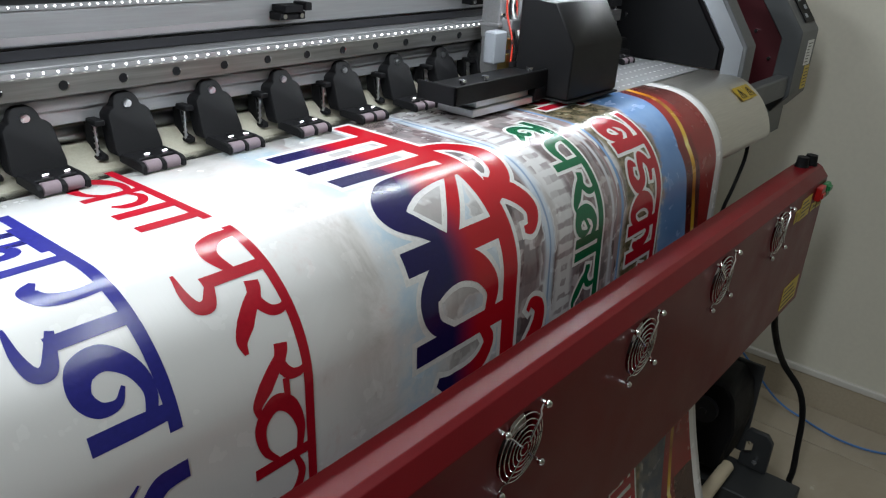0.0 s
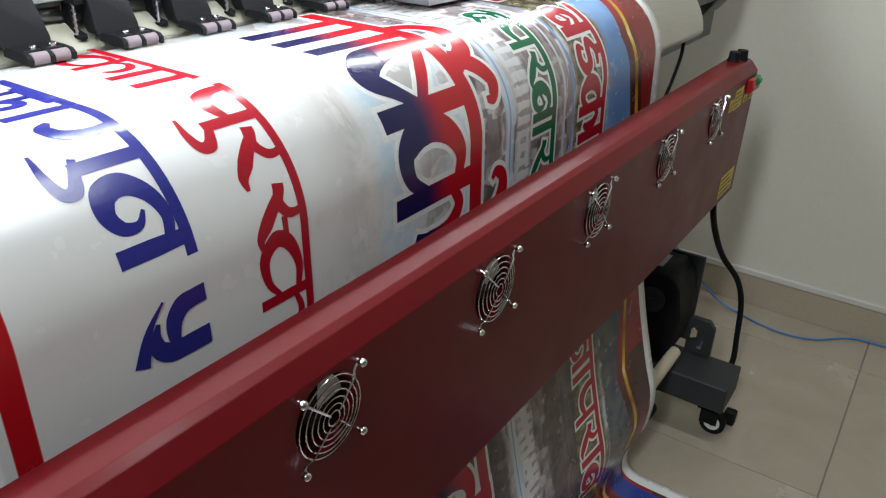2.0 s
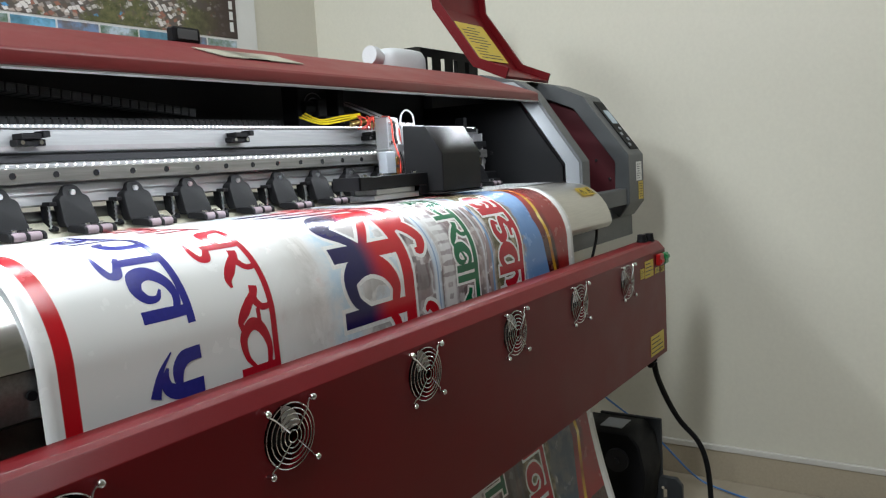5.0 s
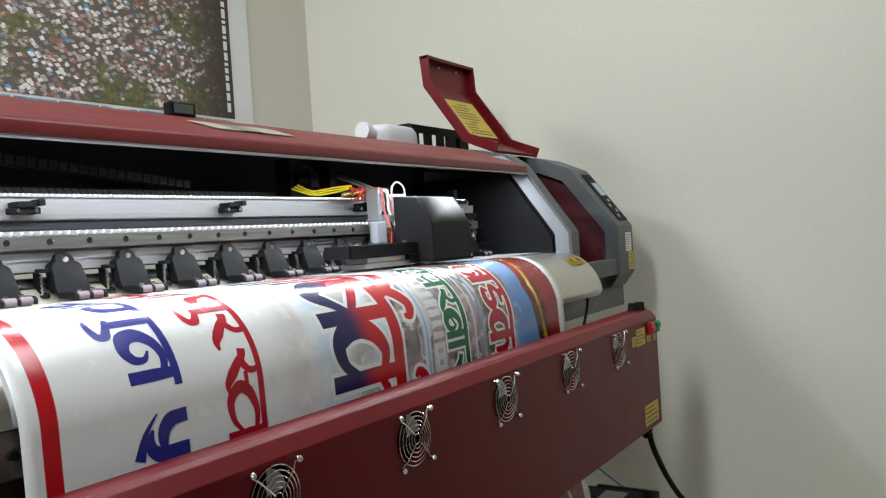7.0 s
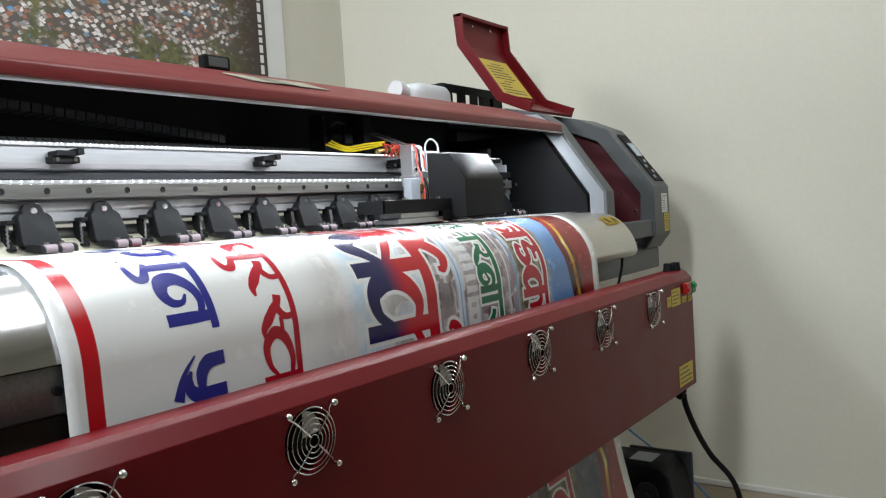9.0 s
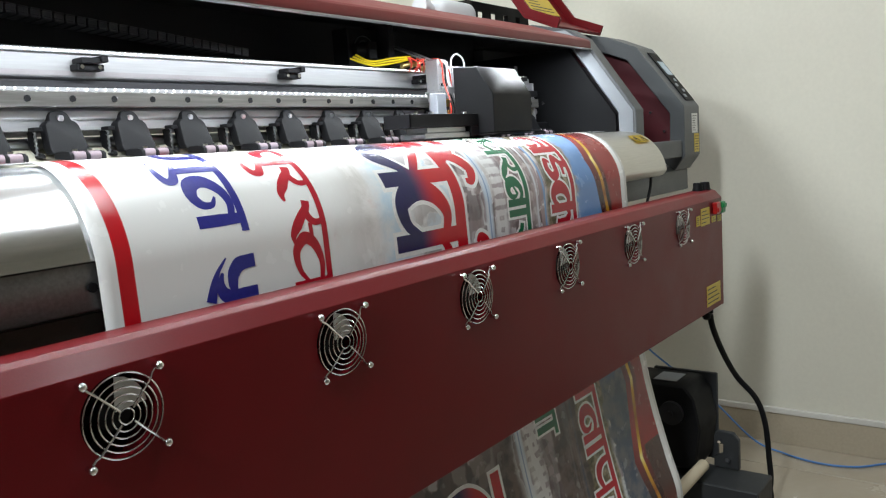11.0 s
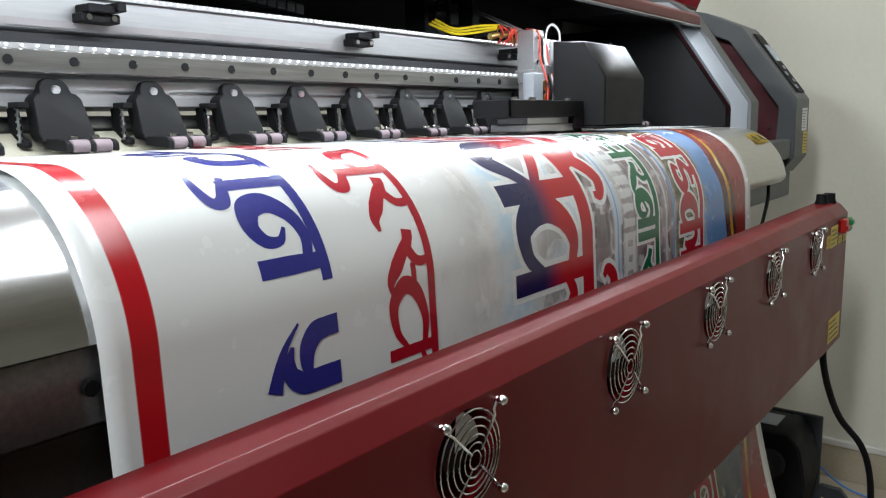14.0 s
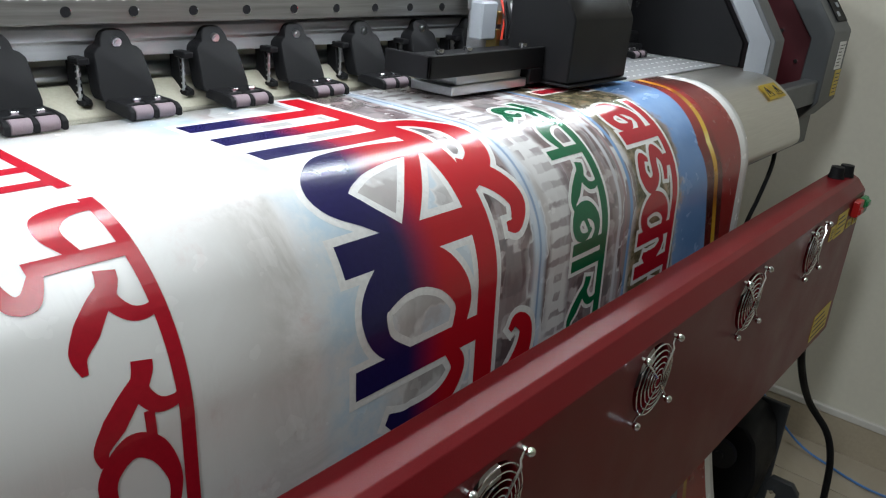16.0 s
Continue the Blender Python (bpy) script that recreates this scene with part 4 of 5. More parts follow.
tube(bm, spline([(CX + 0.07, 0.4, 1.2), (CX + 0.075, 0.4, 1.225), (CX + 0.095, 0.4, 1.236), (CX + 0.118, 0.4, 1.225), (CX + 0.122, 0.4, 1.2)], 6), 0.0022, 6)
cpart("ink_tube", bm, M_WCABLE)
bm = bmesh.new()
rnd = random.Random(7)
for k in range(7):
    x = CX - 0.05 + 0.01 * k
    tube(bm, spline([(x, 0.42, 1.195), (x + rnd.uniform(-0.02, 0.02), 0.405, 1.21), (x + rnd.uniform(-0.02, 0.03), 0.41, 1.222), (x + 0.03, 0.44, 1.218)], 5), 0.0014, 5)
cpart("red_wires", bm, M_RCABLE, "loose red wires")
bm = bmesh.new()
for k in range(5):
    box(bm, CX + 0.02 + 0.02 * k, 0.39, 1.196, CX + 0.03 + 0.02 * k, 0.41, 1.208, 0.001)
box(bm, CX + 0.005, 0.39, 1.196, CX + 0.05, 0.42, 1.218, 0.003)
cpart("connectors", bm, M_WCABLE)

# drag chain that follows the carriage
chain = thing("drag_chain", "grey plastic cable drag chain lying over the beam", "cable chain", (0.3, 0.56, 1.21))
way = spline([(CX - 0.06, 0.585, 1.216), (0.6, 0.585, 1.2165), (0.3, 0.585, 1.2168), (0.0, 0.585, 1.217)], 22)[:-1]
loop = [Vector((0.0 - 0.034 * math.sin(a), 0.585, 1.251 - 0.034 * math.cos(a))) for a in np.linspace(0, math.pi, 9)[:-1]]
back = [Vector((x, 0.585, 1.285 - 0.058 * min(1, x / 0.62) + 0.008)) for x in np.arange(0.0, 0.62, 0.0175)]
path = way + loop + back
for a, b in zip(path, path[1:]):
    bm = bmesh.new()
    m = Matrix.Translation((a + b) / 2) @ (b - a).to_track_quat("X", "Z").to_matrix().to_4x4()
    ln = (b - a).length
    box(bm, -0.43 * ln, -0.021, -0.0075, 0.43 * ln, 0.021, 0.0075, 0.0012)
    box(bm, -0.5 * ln, -0.0225, -0.004, 0.3 * ln, 0.0225, 0.004, 0.0006)
    bm.transform(m)
    own("link", bm, M_LINK, chain)

# ---- dryer panel with its fans ----
PX0, PX1 = -0.62, 1.593
panel = thing("dryer_panel", "long red sheet-metal dryer panel with chrome fan guards", "dryer", (0.5, 0.03, 0.58))
bm = bmesh.new()
prism(bm, [(0.0, 0.597), (0.0, 0.867), (0.015, 0.8838), (0.0235, 0.8876), (0.0565, 0.8876), (0.058, 0.886), (0.058, 0.599)], PX0, PX1, 0.0006)
shell = own("panel_shell", bm, M_RED, panel)
FANS = [0.27 * k - 0.0357 for k in range(-2, 6)]
FZ = 0.86 - 0.0357
cut = bmesh.new()
for x in FANS:
    rod(cut, (x, -0.01, FZ), (x, 0.05, FZ), 0.0375, seg=40)
cutter = new("cutter", mesh_of("cutter", cut, M_BLACK, False))
mod = shell.modifiers.new("openings", "BOOLEAN")
mod.object, mod.solver = cutter, "EXACT"
bpy.context.view_layer.update()
made = bpy.data.meshes.new_from_object(shell.evaluated_get(bpy.context.evaluated_depsgraph_get()))
shell.modifiers.clear()
shell.data = made
made.set_sharp_from_angle(angle=radians(9))
bpy.data.objects.remove(cutter)


def guard_mesh():
    """Chrome finger guard: rings on four bent spokes."""
    bm = bmesh.new()
    for r in (0.007, 0.0131, 0.0192, 0.0253, 0.0314, 0.0375):
        k = 48
        y = -0.0075 + 0.0035 * (r / 0.0375) ** 3
        tube(bm, [(r * math.cos(2 * math.pi * i / k), y, r * math.sin(2 * math.pi * i / k)) for i in range(k)], 0.0008, 6, True)
    for sx in (-1, 1):
        for sz in (-1, 1):
            p = [(0.006 * sx, -0.0088, 0.006 * sz), (0.0265 * sx, -0.0075, 0.0265 * sz), (0.0295 * sx, -0.0045, 0.0295 * sz), (0.0357 * sx, -0.004, 0.0357 * sz)]
            tube(bm, p, 0.00115, 6)
    return mesh_of("finger_guard", bm, M_CHROME)


def stud_mesh():
    bm = bmesh.new()
    rod(bm, (0, 0.0, 0), (0, -0.009, 0), 0.0026, seg=10)
    ball(bm, (0, -0.0085, 0), 0.0042, 12)
    return mesh_of("stud", bm, M_CHROME)


def fan_mesh():
    bm = bmesh.new()
    rod(bm, (0, 0.012, 0), (0, 0.03, 0), 0.016, seg=24)
    rod(bm, (0, 0.03, 0), (0, 0.048, 0), 0.0372, seg=32)
    return mesh_of("fan", bm, M_BLACK)


def blade_mesh():
    bm = bmesh.new()
    q = [bm.verts.new((r * math.cos(da), y, r * math.sin(da))) for r, da, y in ((0.015, -0.3, 0.016), (0.036, -0.15, 0.014), (0.036, 0.5, 0.027), (0.015, 0.35, 0.027))]
    bm.faces.new(q)
    bmesh.ops.solidify(bm, geom=bm.faces[:], thickness=0.0012)
    return mesh_of("blade", bm, M_BLACK)


def fan_label_mesh():
    bm = bmesh.new()
    k = 10
    vs = [bm.verts.new((0, 0.0115, 0))] + [bm.verts.new((0.0315 * math.cos(radians(5 + 80 * i / k)), 0.0115, 0.0315 * math.sin(radians(5 + 80 * i / k)))) for i in range(k + 1)]
    bm.faces.new(vs[::-1])
    bmesh.ops.solidify(bm, geom=bm.faces[:], thickness=0.0008)
    return mesh_of("fan_label", bm, M_WHITE)


G_MESH, S_MESH, F_MESH, L_MESH, BL_MESH = guard_mesh(), stud_mesh(), fan_mesh(), fan_label_mesh(), blade_mesh()
inv = Matrix.Translation(panel.location).inverted()
turn = random.Random(3)
for i, x in enumerate(FANS):
    g = new("finger_guard", G_MESH)
    g.parent, g.matrix_parent_inverse, g.location = panel, inv, (x, 0, FZ)
    g["label"] = "chrome wire finger guard"
    for sx in (-1, 1):
        for sz in (-1, 1):
            s = new("stud", S_MESH)
            s.parent, s.location = g, (0.0357 * sx, 0, 0.0357 * sz)
    f = new("fan", F_MESH)
    f.parent, f.matrix_parent_inverse, f.location = panel, inv, (x, 0, FZ)
    f.rotation_euler = (0, turn.uniform(0, 6), 0)
    f["label"] = "black axial fan"
    for q in range(7):
        bl = new("blade", BL_MESH)
        bl.parent, bl.rotation_euler = f, (0, 2 * math.pi * q / 7, 0)
    lb = new("fan_label", L_MESH)
    lb.parent, lb.location = g, (0, 0, 0)

for x, y in ((1.538, 0.04), (1.568, 0.032)):
    bm = bmesh.new()
    rod(bm, (x, y, 0.8872), (x, y, 0.892), 0.0135, 0.0128, 20)
    rod(bm, (x, y, 0.892), (x, y, 0.907), 0.0118, 0.0108, 20)
    own("knob", bm, M_BLACK, panel, "black ribbed control knob")
bm = bmesh.new()
box(bm, 1.522, -0.011, 0.831, 1.553, 0.0005, 0.859, 0.002)
box(bm, 1.527, -0.014, 0.836, 1.548, -0.01, 0.846, 0.001)
own("red_switch", bm, M_REDB, panel, "red rocker switch")
bm = bmesh.new()
box(bm, 1.563, -0.011, 0.829, 1.591, 0.0005, 0.858, 0.003)
box(bm, 1.568, -0.015, 0.843, 1.587, -0.01, 0.853, 0.001)
own("green_switch", bm, M_GREENB, panel, "green rocker switch")
bm = bmesh.new()
box(bm, PX1 - 0.0005, 0.006, 0.715, PX1 + 0.02, 0.034, 0.765, 0.003)
lt = own("latch", bm, M_WHITE, panel, "white power inlet on the end face")
bm = bmesh.new()
tube(bm, spline([(PX1 + 0.012, 0.026, 0.764), (PX1 + 0.028, 0.024, 0.755), (PX1 + 0.03, 0.024, 0.735), (PX1 + 0.014, 0.026, 0.724)], 5), 0.0018, 6)
part("bail", bm, M_CHROME, lt)
for x0, z0, x1, z1, seed in ((1.438, 0.811, 1.498, 0.852, 1), (1.406, 0.814, 1.432, 0.838, 7), (1.513, 0.812, 1.543, 0.827, 2), (1.555, 0.81, 1.583, 0.825, 3), (1.467, 0.611, 1.566, 0.661, 6)):
    bm = bmesh.new()
    sticker(bm, x0, z0, x1, z1, -0.0004)
    lab = own("warning_label", bm, M_YELLOW, panel, "yellow warning label")
    bm = bmesh.new()
    bars(bm, x0 + 0.003, z0 + 0.003, x1 - 0.003, z1 - 0.003, -0.0014, 4, seed)
    part("small_print", bm, M_INK, lab)
bm = bmesh.new()
rod(bm, (1.55, 0.03, 0.599), (1.55, 0.03, 0.58), 0.004, seg=10)
ball(bm, (1.55, 0.03, 0.571), 0.011, 14)
own("clamp_knob", bm, M_BLACK, panel, "black ball clamp knob")
for x in (-0.5, 1.45):
    bm = bmesh.new()
    box(bm, x - 0.015, 0.0585, 0.6, x + 0.015, 0.3, 0.63, 0.002)
    box(bm, x - 0.015, 0.285, 0.6, x + 0.015, 0.3, 0.86, 0.002)
    own("mounting_arm", bm, M_BLACK, panel)
panel.location.y += 0.005

# ---- the banner on the bed ----
flat = [Vector((0, 0.43, 1.0488)), Vector((0, 0.38, 1.0488)), Vector((0, 0.30, 1.0485))]
curve = [Vector((0, y, z)) for y, z in bed_curve(-0.0012, 90, 24)]
drop = spline([(0, 0.1058, 0.93), (0, 0.103, 0.87), (0, 0.098, 0.75), (0, 0.088, 0.62), (0, 0.073, 0.526), (0, 0.052, 0.422), (0, 0.028, 0.325), (0, 0.006, 0.24), (0, 0.011, 0.165), (0, 0.028, 0.1), (0, 0.034, 0.05), (0, 0.014, 0.014), (0, -0.08, 0.007), (0, -0.3, 0.005), (0, -0.55, 0.004)], 8)[1:]
LINE = flat + curve + drop
REACH = [0.0]
for a, b in zip(LINE, LINE[1:]):
    REACH.append(REACH[-1] + (b - a).length)
start = 0.43 - 0.345
REACH = np.array(REACH) - start
LY, LZ = np.array([p.y for p in LINE]), np.array([p.z for p in LINE])


def web(u, s, lift=0.0):
    """A point of the vinyl: u across the web, s along it from the pinch line."""
    y, z = np.interp(s, REACH, LY), np.interp(s, REACH, LZ)
    e = 0.004
    dy, dz = np.interp(s + e, REACH, LY) - np.interp(s - e, REACH, LY), np.interp(s + e, REACH, LZ) - np.interp(s - e, REACH, LZ)
    k = math.hypot(dy, dz) or 1.0
    soft = min(1.0, max(0.0, (s - 0.75) / 0.35)) * (1.0 if s < 1.1 else max(0.0, 1 - (s - 1.1) / 0.1))
    ripple = 0.007 * soft * math.sin(u * 9.0 + 1.2 + 2.0 * s) + 0.0035 * soft * math.sin(u * 23.0 + 4 * s)
    crimp = 0.0006 * max(0.0, 1 - abs(s - 0.18) / 0.16) * (math.sin(u * 17.0) + math.sin(u * 41.0 + 1))
    h = lift + ripple + max(0.0, crimp)
    return Vector((u + 0.0135, y + h * dz / k, z - h * dy / k))


banner = thing("printed_banner", "glossy white vinyl banner with large printed lettering", "banner", (0.6, 0.1, 0.9))
bm = bmesh.new()
layer = bm.loops.layers.uv.new("print")
us = np.linspace(0.0, 1.24, 94)
print_u = np.interp(us, (0.0, 0.6, 0.875, 1.0, 1.1, 1.209, 1.24), (0.0, 0.6, 0.865, 0.985, 1.076, 1.197, 1.2195))
ss = sorted({*[round(float(s), 5) for s in REACH[1:]], *[round(float(s), 5) for s in np.arange(0.4, 1.25, 0.02)]})
grid = [[bm.verts.new(web(float(u), s)) for u in us] for s in ss]
for j in range(len(ss) - 1):
    for i in range(len(us) - 1):
        f = bm.faces.new((grid[j][i], grid[j + 1][i], grid[j + 1][i + 1], grid[j][i + 1]))
        for lp, (a, b) in zip(f.loops, ((i, j), (i, j + 1), (i + 1, j + 1), (i + 1, j))):
            lp[layer].uv = (print_u[a], ss[b])
me = bpy.data.meshes.new("vinyl_sheet")
bm.to_mesh(me)
bm.free()
me.materials.append(M_BANNER)
for p in me.polygons:
    p.use_smooth = True
sheet = new("vinyl_sheet", me)
sheet.parent = banner
sheet.matrix_parent_inverse = Matrix.Translation(banner.location).inverted()
th = sheet.modifiers.new("thickness", "SOLIDIFY")
th.thickness, th.offset = 0.0005, -1


def glyph_shape(text, weight):
    """Outline of one character of the built-in font as a flat mesh."""
    data = bpy.data.curves.new("glyph", "FONT")
    data.body, data.size, data.offset, data.resolution_u = text, 1.0, weight, 4
    ob = bpy.data.objects.new("glyph", data)
    scene.collection.objects.link(ob)
    bpy.context.view_layer.update()
    me = bpy.data.meshes.new_from_object(ob.evaluated_get(bpy.context.evaluated_depsgraph_get()))
    bpy.data.objects.remove(ob)
    bm = bmesh.new()
    bm.from_mesh(me)
    bpy.data.meshes.remove(me)
    return bm


def printed(text, box4, material, weight=0.02, halo=0.0, until=1.0, name="printed_letter"):
    """One character printed on the vinyl, filling the box u0, u1, s0, s1; its top points across the web."""
    u0, u1, s0, s1 = box4
    ref = glyph_shape(text, weight)
    if not ref.verts:
        ref.free()
        return
    xs, ys = [v.co.x for v in ref.verts], [v.co.y for v in ref.verts]
    xa, xb, ya, yb = min(xs), max(xs), min(ys), max(ys)
    xb = xa + (xb - xa) * until
    jobs = [(ref, material, 0.0003, name)]
    if halo:
        jobs.insert(0, (glyph_shape(text, weight + halo), M_INK_WHITE, 0.00015, "print_outline"))
    for bm, mat, lift, nm in jobs:
        if until < 1.0:
            g = bm.verts[:] + bm.edges[:] + bm.faces[:]
            bmesh.ops.bisect_plane(bm, geom=g, plane_co=(xb, 0, 0), plane_no=(1, 0, 0), clear_outer=True)
        for v in bm.verts:
            v.co = Vector((s0 + (v.co.x - xa) / (xb - xa) * (s1 - s0), u0 + (v.co.y - ya) / (yb - ya) * (u1 - u0), 0))
        lo, hi = min(v.co.x for v in bm.verts), max(v.co.x for v in bm.verts)
        x = math.floor(lo / 0.008) * 0.008 + 0.008
        while x < hi:
            bmesh.ops.bisect_plane(bm, geom=bm.verts[:] + bm.edges[:] + bm.faces[:], plane_co=(x, 0, 0), plane_no=(1, 0, 0))
            x += 0.008 if 0.05 < x < 0.4 else 0.02
        for v in bm.verts:
            v.co = web(v.co.y, v.co.x, lift)
        me = bpy.data.meshes.new(nm)
        bm.to_mesh(me)
        bm.free()
        me.materials.append(mat)
        ob = new(nm, me)
        ob.parent = banner
        ob.matrix_parent_inverse = Matrix.Translation(banner.location).inverted()


def stroke(points, widths, material, lift=0.0003, halo=0.0):
    """A brush stroke on the vinyl through (u, s) points with changing width."""
    pts = spline([(u, s, 0) for u, s in points], 10)
    w = np.interp(np.linspace(0, 1, len(pts)), np.linspace(0, 1, len(widths)), widths)
    for extra, mat, lf, nm in (((halo, M_INK_WHITE, 0.00012 + (lift - 0.0003) * 0.3, "print_outline"),) if halo else ()) + ((0.0, material, lift, "printed_letter"),):
        bm = bmesh.new()
        rows = []
        k = max(2, int(math.ceil((max(w) + 2 * extra) / 0.005)))
        for i, p in enumerate(pts):
            d = (pts[min(i + 1, len(pts) - 1)] - pts[max(i - 1, 0)]).normalized()
            off = Vector((-d.y, d.x, 0)) * (w[i] / 2 + extra)
            q = p - d * extra if i == 0 else p + d * extra if i == len(pts) - 1 else p
            rows.append([bm.verts.new(web(q.x + off.x * f, q.y + off.y * f, lf)) for f in np.linspace(1, -1, k + 1)])
        for a, b in zip(rows, rows[1:]):
            for i in range(k):
                bm.faces.new((a[i], b[i], b[i + 1], a[i + 1]))
        me = bpy.data.meshes.new(nm)
        bm.to_mesh(me)
        bm.free()
        me.materials.append(mat)
        ob = new(nm, me)
        ob.parent = banner
        ob.matrix_parent_inverse = Matrix.Translation(banner.location).inverted()


COUNT = [0]


def brush(shapes, box4, material, halo=0.0, fat=1.0):
    """A character of thick and thin strokes; x runs along the word, y up to its headline, both from 0 to 1."""
    u0, u1, s0, s1 = box4
    for pts, widths in shapes:
        COUNT[0] = (COUNT[0] + 1) % 12
        stroke([(u0 + y * (u1 - u0), s0 + x * (s1 - s0)) for x, y in pts], [w * fat * (u1 - u0) for w in widths], material, 0.0003 + 0.000012 * COUNT[0], halo)


STEM = ([(0.5, 0.0), (0.5, 0.5), (0.5, 1.04)], [0.2, 0.2, 0.2])
HOOK_U = ([(0.62, 0.12), (0.85, 0.02), (1.06, -0.1), (1.04, -0.25), (0.78, -0.32), (0.4, -0.3)], [0.1, 0.15, 0.2, 0.18, 0.13, 0.05])
LETTERS = {
    "va": [([(0.88, 0.0), (0.88, 0.5), (0.88, 1.06)], [0.21, 0.21, 0.19]),
           ([(0.86, 0.62), (0.62, 0.74), (0.34, 0.7), (0.13, 0.48), (0.16, 0.2), (0.4, 0.08), (0.62, 0.18), (0.66, 0.4), (0.52, 0.56)], [0.17, 0.17, 0.22, 0.3, 0.3, 0.22, 0.17, 0.12, 0.05])],
    "ga": [([(0.86, 0.0), (0.86, 0.5), (0.86, 1.0)], [0.2, 0.2, 0.2]),
           ([(0.44, 1.0), (0.46, 0.6), (0.4, 0.3), (0.24, 0.2), (0.12, 0.34)], [0.18, 0.18, 0.24, 0.24, 0.08])],
    "pa": [([(0.86, -0.02), (0.86, 0.5), (0.86, 1.0)], [0.17, 0.17, 0.17]),
           ([(0.1, 1.0), (0.12, 0.66), (0.26, 0.42), (0.5, 0.36), (0.84, 0.48)], [0.16, 0.2, 0.27, 0.22, 0.12])],
    "ra": [([(0.5, 1.02), (0.6, 0.84), (0.56, 0.66), (0.36, 0.54), (0.16, 0.6), (0.06, 0.62)], [0.08, 0.12, 0.15, 0.17, 0.2, 0.2]),
           ([(0.2, 0.62), (0.4, 0.42), (0.62, 0.24), (0.82, 0.1), (1.02, 0.1)], [0.15, 0.2, 0.23, 0.16, 0.06])],
    "half_sa": [([(0.5, 1.02), (0.6, 0.84), (0.56, 0.66), (0.36, 0.54), (0.16, 0.6), (0.06, 0.62)], [0.08, 0.12, 0.15, 0.17, 0.2, 0.2]),
                ([(0.2, 0.62), (0.4, 0.42), (0.62, 0.24), (0.82, 0.1), (1.02, 0.1)], [0.15, 0.2, 0.23, 0.16, 0.06]),
                ([(0.6, 0.58), (0.85, 0.58), (1.12, 0.58)], [0.1, 0.1, 0.1])],
    "ka": [([(0.6, -0.02), (0.6, 0.5), (0.6, 1.02)], [0.2, 0.2, 0.2]),
           ([(0.58, 0.74), (0.36, 0.78), (0.14, 0.62), (0.06, 0.36), (0.2, 0.12), (0.42, 0.16), (0.57, 0.36)], [0.14, 0.18, 0.27, 0.32, 0.24, 0.15, 0.1]),
           ([(0.62, 0.66), (0.8, 0.76), (0.96, 0.62), (0.98, 0.36), (0.9, 0.2)], [0.1, 0.16, 0.2, 0.2, 0.08])],
    "ssa": [([(0.88, -0.03), (0.88, 0.5), (0.88, 1.02)], [0.19, 0.19, 0.19]),
            ([(0.06, 1.0), (0.03, 0.62), (0.12, 0.28), (0.36, 0.1), (0.6, 0.24), (0.86, 0.46)], [0.16, 0.22, 0.3, 0.28, 0.17, 0.1]),
            ([(0.1, 0.86), (0.46, 0.66), (0.86, 0.44)], [0.1, 0.13, 0.12])],
    "na": [([(0.9, -0.02), (0.9, 0.5), (0.9, 1.06)], [0.24, 0.24, 0.2]),
           ([(0.88, 0.74), (0.62, 0.82), (0.34, 0.72), (0.15, 0.46), (0.2, 0.18), (0.42, 0.08), (0.6, 0.2), (0.62, 0.42), (0.48, 0.55)], [0.15, 0.17, 0.24, 0.33, 0.33, 0.25, 0.19, 0.12, 0.05])],
    "wide_pa": [([(0.14, 1.0), (0.15, 0.82), (0.19, 0.66), (0.36, 0.54), (0.6, 0.51), (0.86, 0.56)], [0.23, 0.23, 0.26, 0.24, 0.18, 0.08]),
                ([(0.85, 1.0), (0.85, 0.72), (0.84, 0.46), (0.72, 0.3), (0.52, 0.26), (0.3, 0.32)], [0.26, 0.26, 0.25, 0.22, 0.16, 0.05]),
                ([(0.0, 0.42), (0.26, 0.24), (0.5, 0.14), (0.86, 0.04)], [0.03, 0.08, 0.14, 0.2])],
    "aa": [STEM],
}


def headline(u, s0, s1, width, material, halo=0.0):
    n = max(3, int((s1 - s0) / 0.03))
    COUNT[0] = (COUNT[0] + 1) % 12
    stroke([(u, s0 + (s1 - s0) * k / n) for k in range(n + 1)], [width, width], material, 0.0003 + 0.000012 * COUNT[0], halo)


# blue words
BX = (0.126, 0.186)
printed("फ", (*BX, 0.03, 0.09), M_INK_BLUE, 0.03)
for nm, s0, s1 in (("aa", 0.09, 0.125), ("ga", 0.124, 0.203)):
    brush(LETTERS[nm], (*BX, s0, s1), M_INK_BLUE)
brush(LETTERS["na"], (*BX, 0.203, 0.273), M_INK_BLUE)
brush([HOOK_U], (*BX, 0.145, 0.205), M_INK_BLUE)
headline(0.1855, 0.0, 0.282, 0.0105, M_INK_BLUE)
for s0 in (0.309, 0.395):
    brush(LETTERS["wide_pa"], (0.122, 0.191, s0, s0 + 0.054), M_INK_BLUE)

# red words
RX = (0.25, 0.311)
for nm, s0, s1 in (("ka", -0.04, 0.045), ("aa", 0.05, 0.074), ("aa", 0.085, 0.109), ("pa", 0.14, 0.196), ("ra", 0.196, 0.252), ("half_sa", 0.252, 0.306), ("ka", 0.296, 0.402), ("aa", 0.402, 0.426), ("ra", 0.44, 0.5)):
    brush(LETTERS[nm], (*RX, s0, s1), M_INK_RED, 0.0, 0.84 if nm == "ka" else 1.06)
brush([HOOK_U], (*RX, 0.152, 0.203), M_INK_RED)
headline(0.3085, -0.05, 0.112, 0.0095, M_INK_RED)
headline(0.3085, 0.136, 0.5, 0.0095, M_INK_RED)

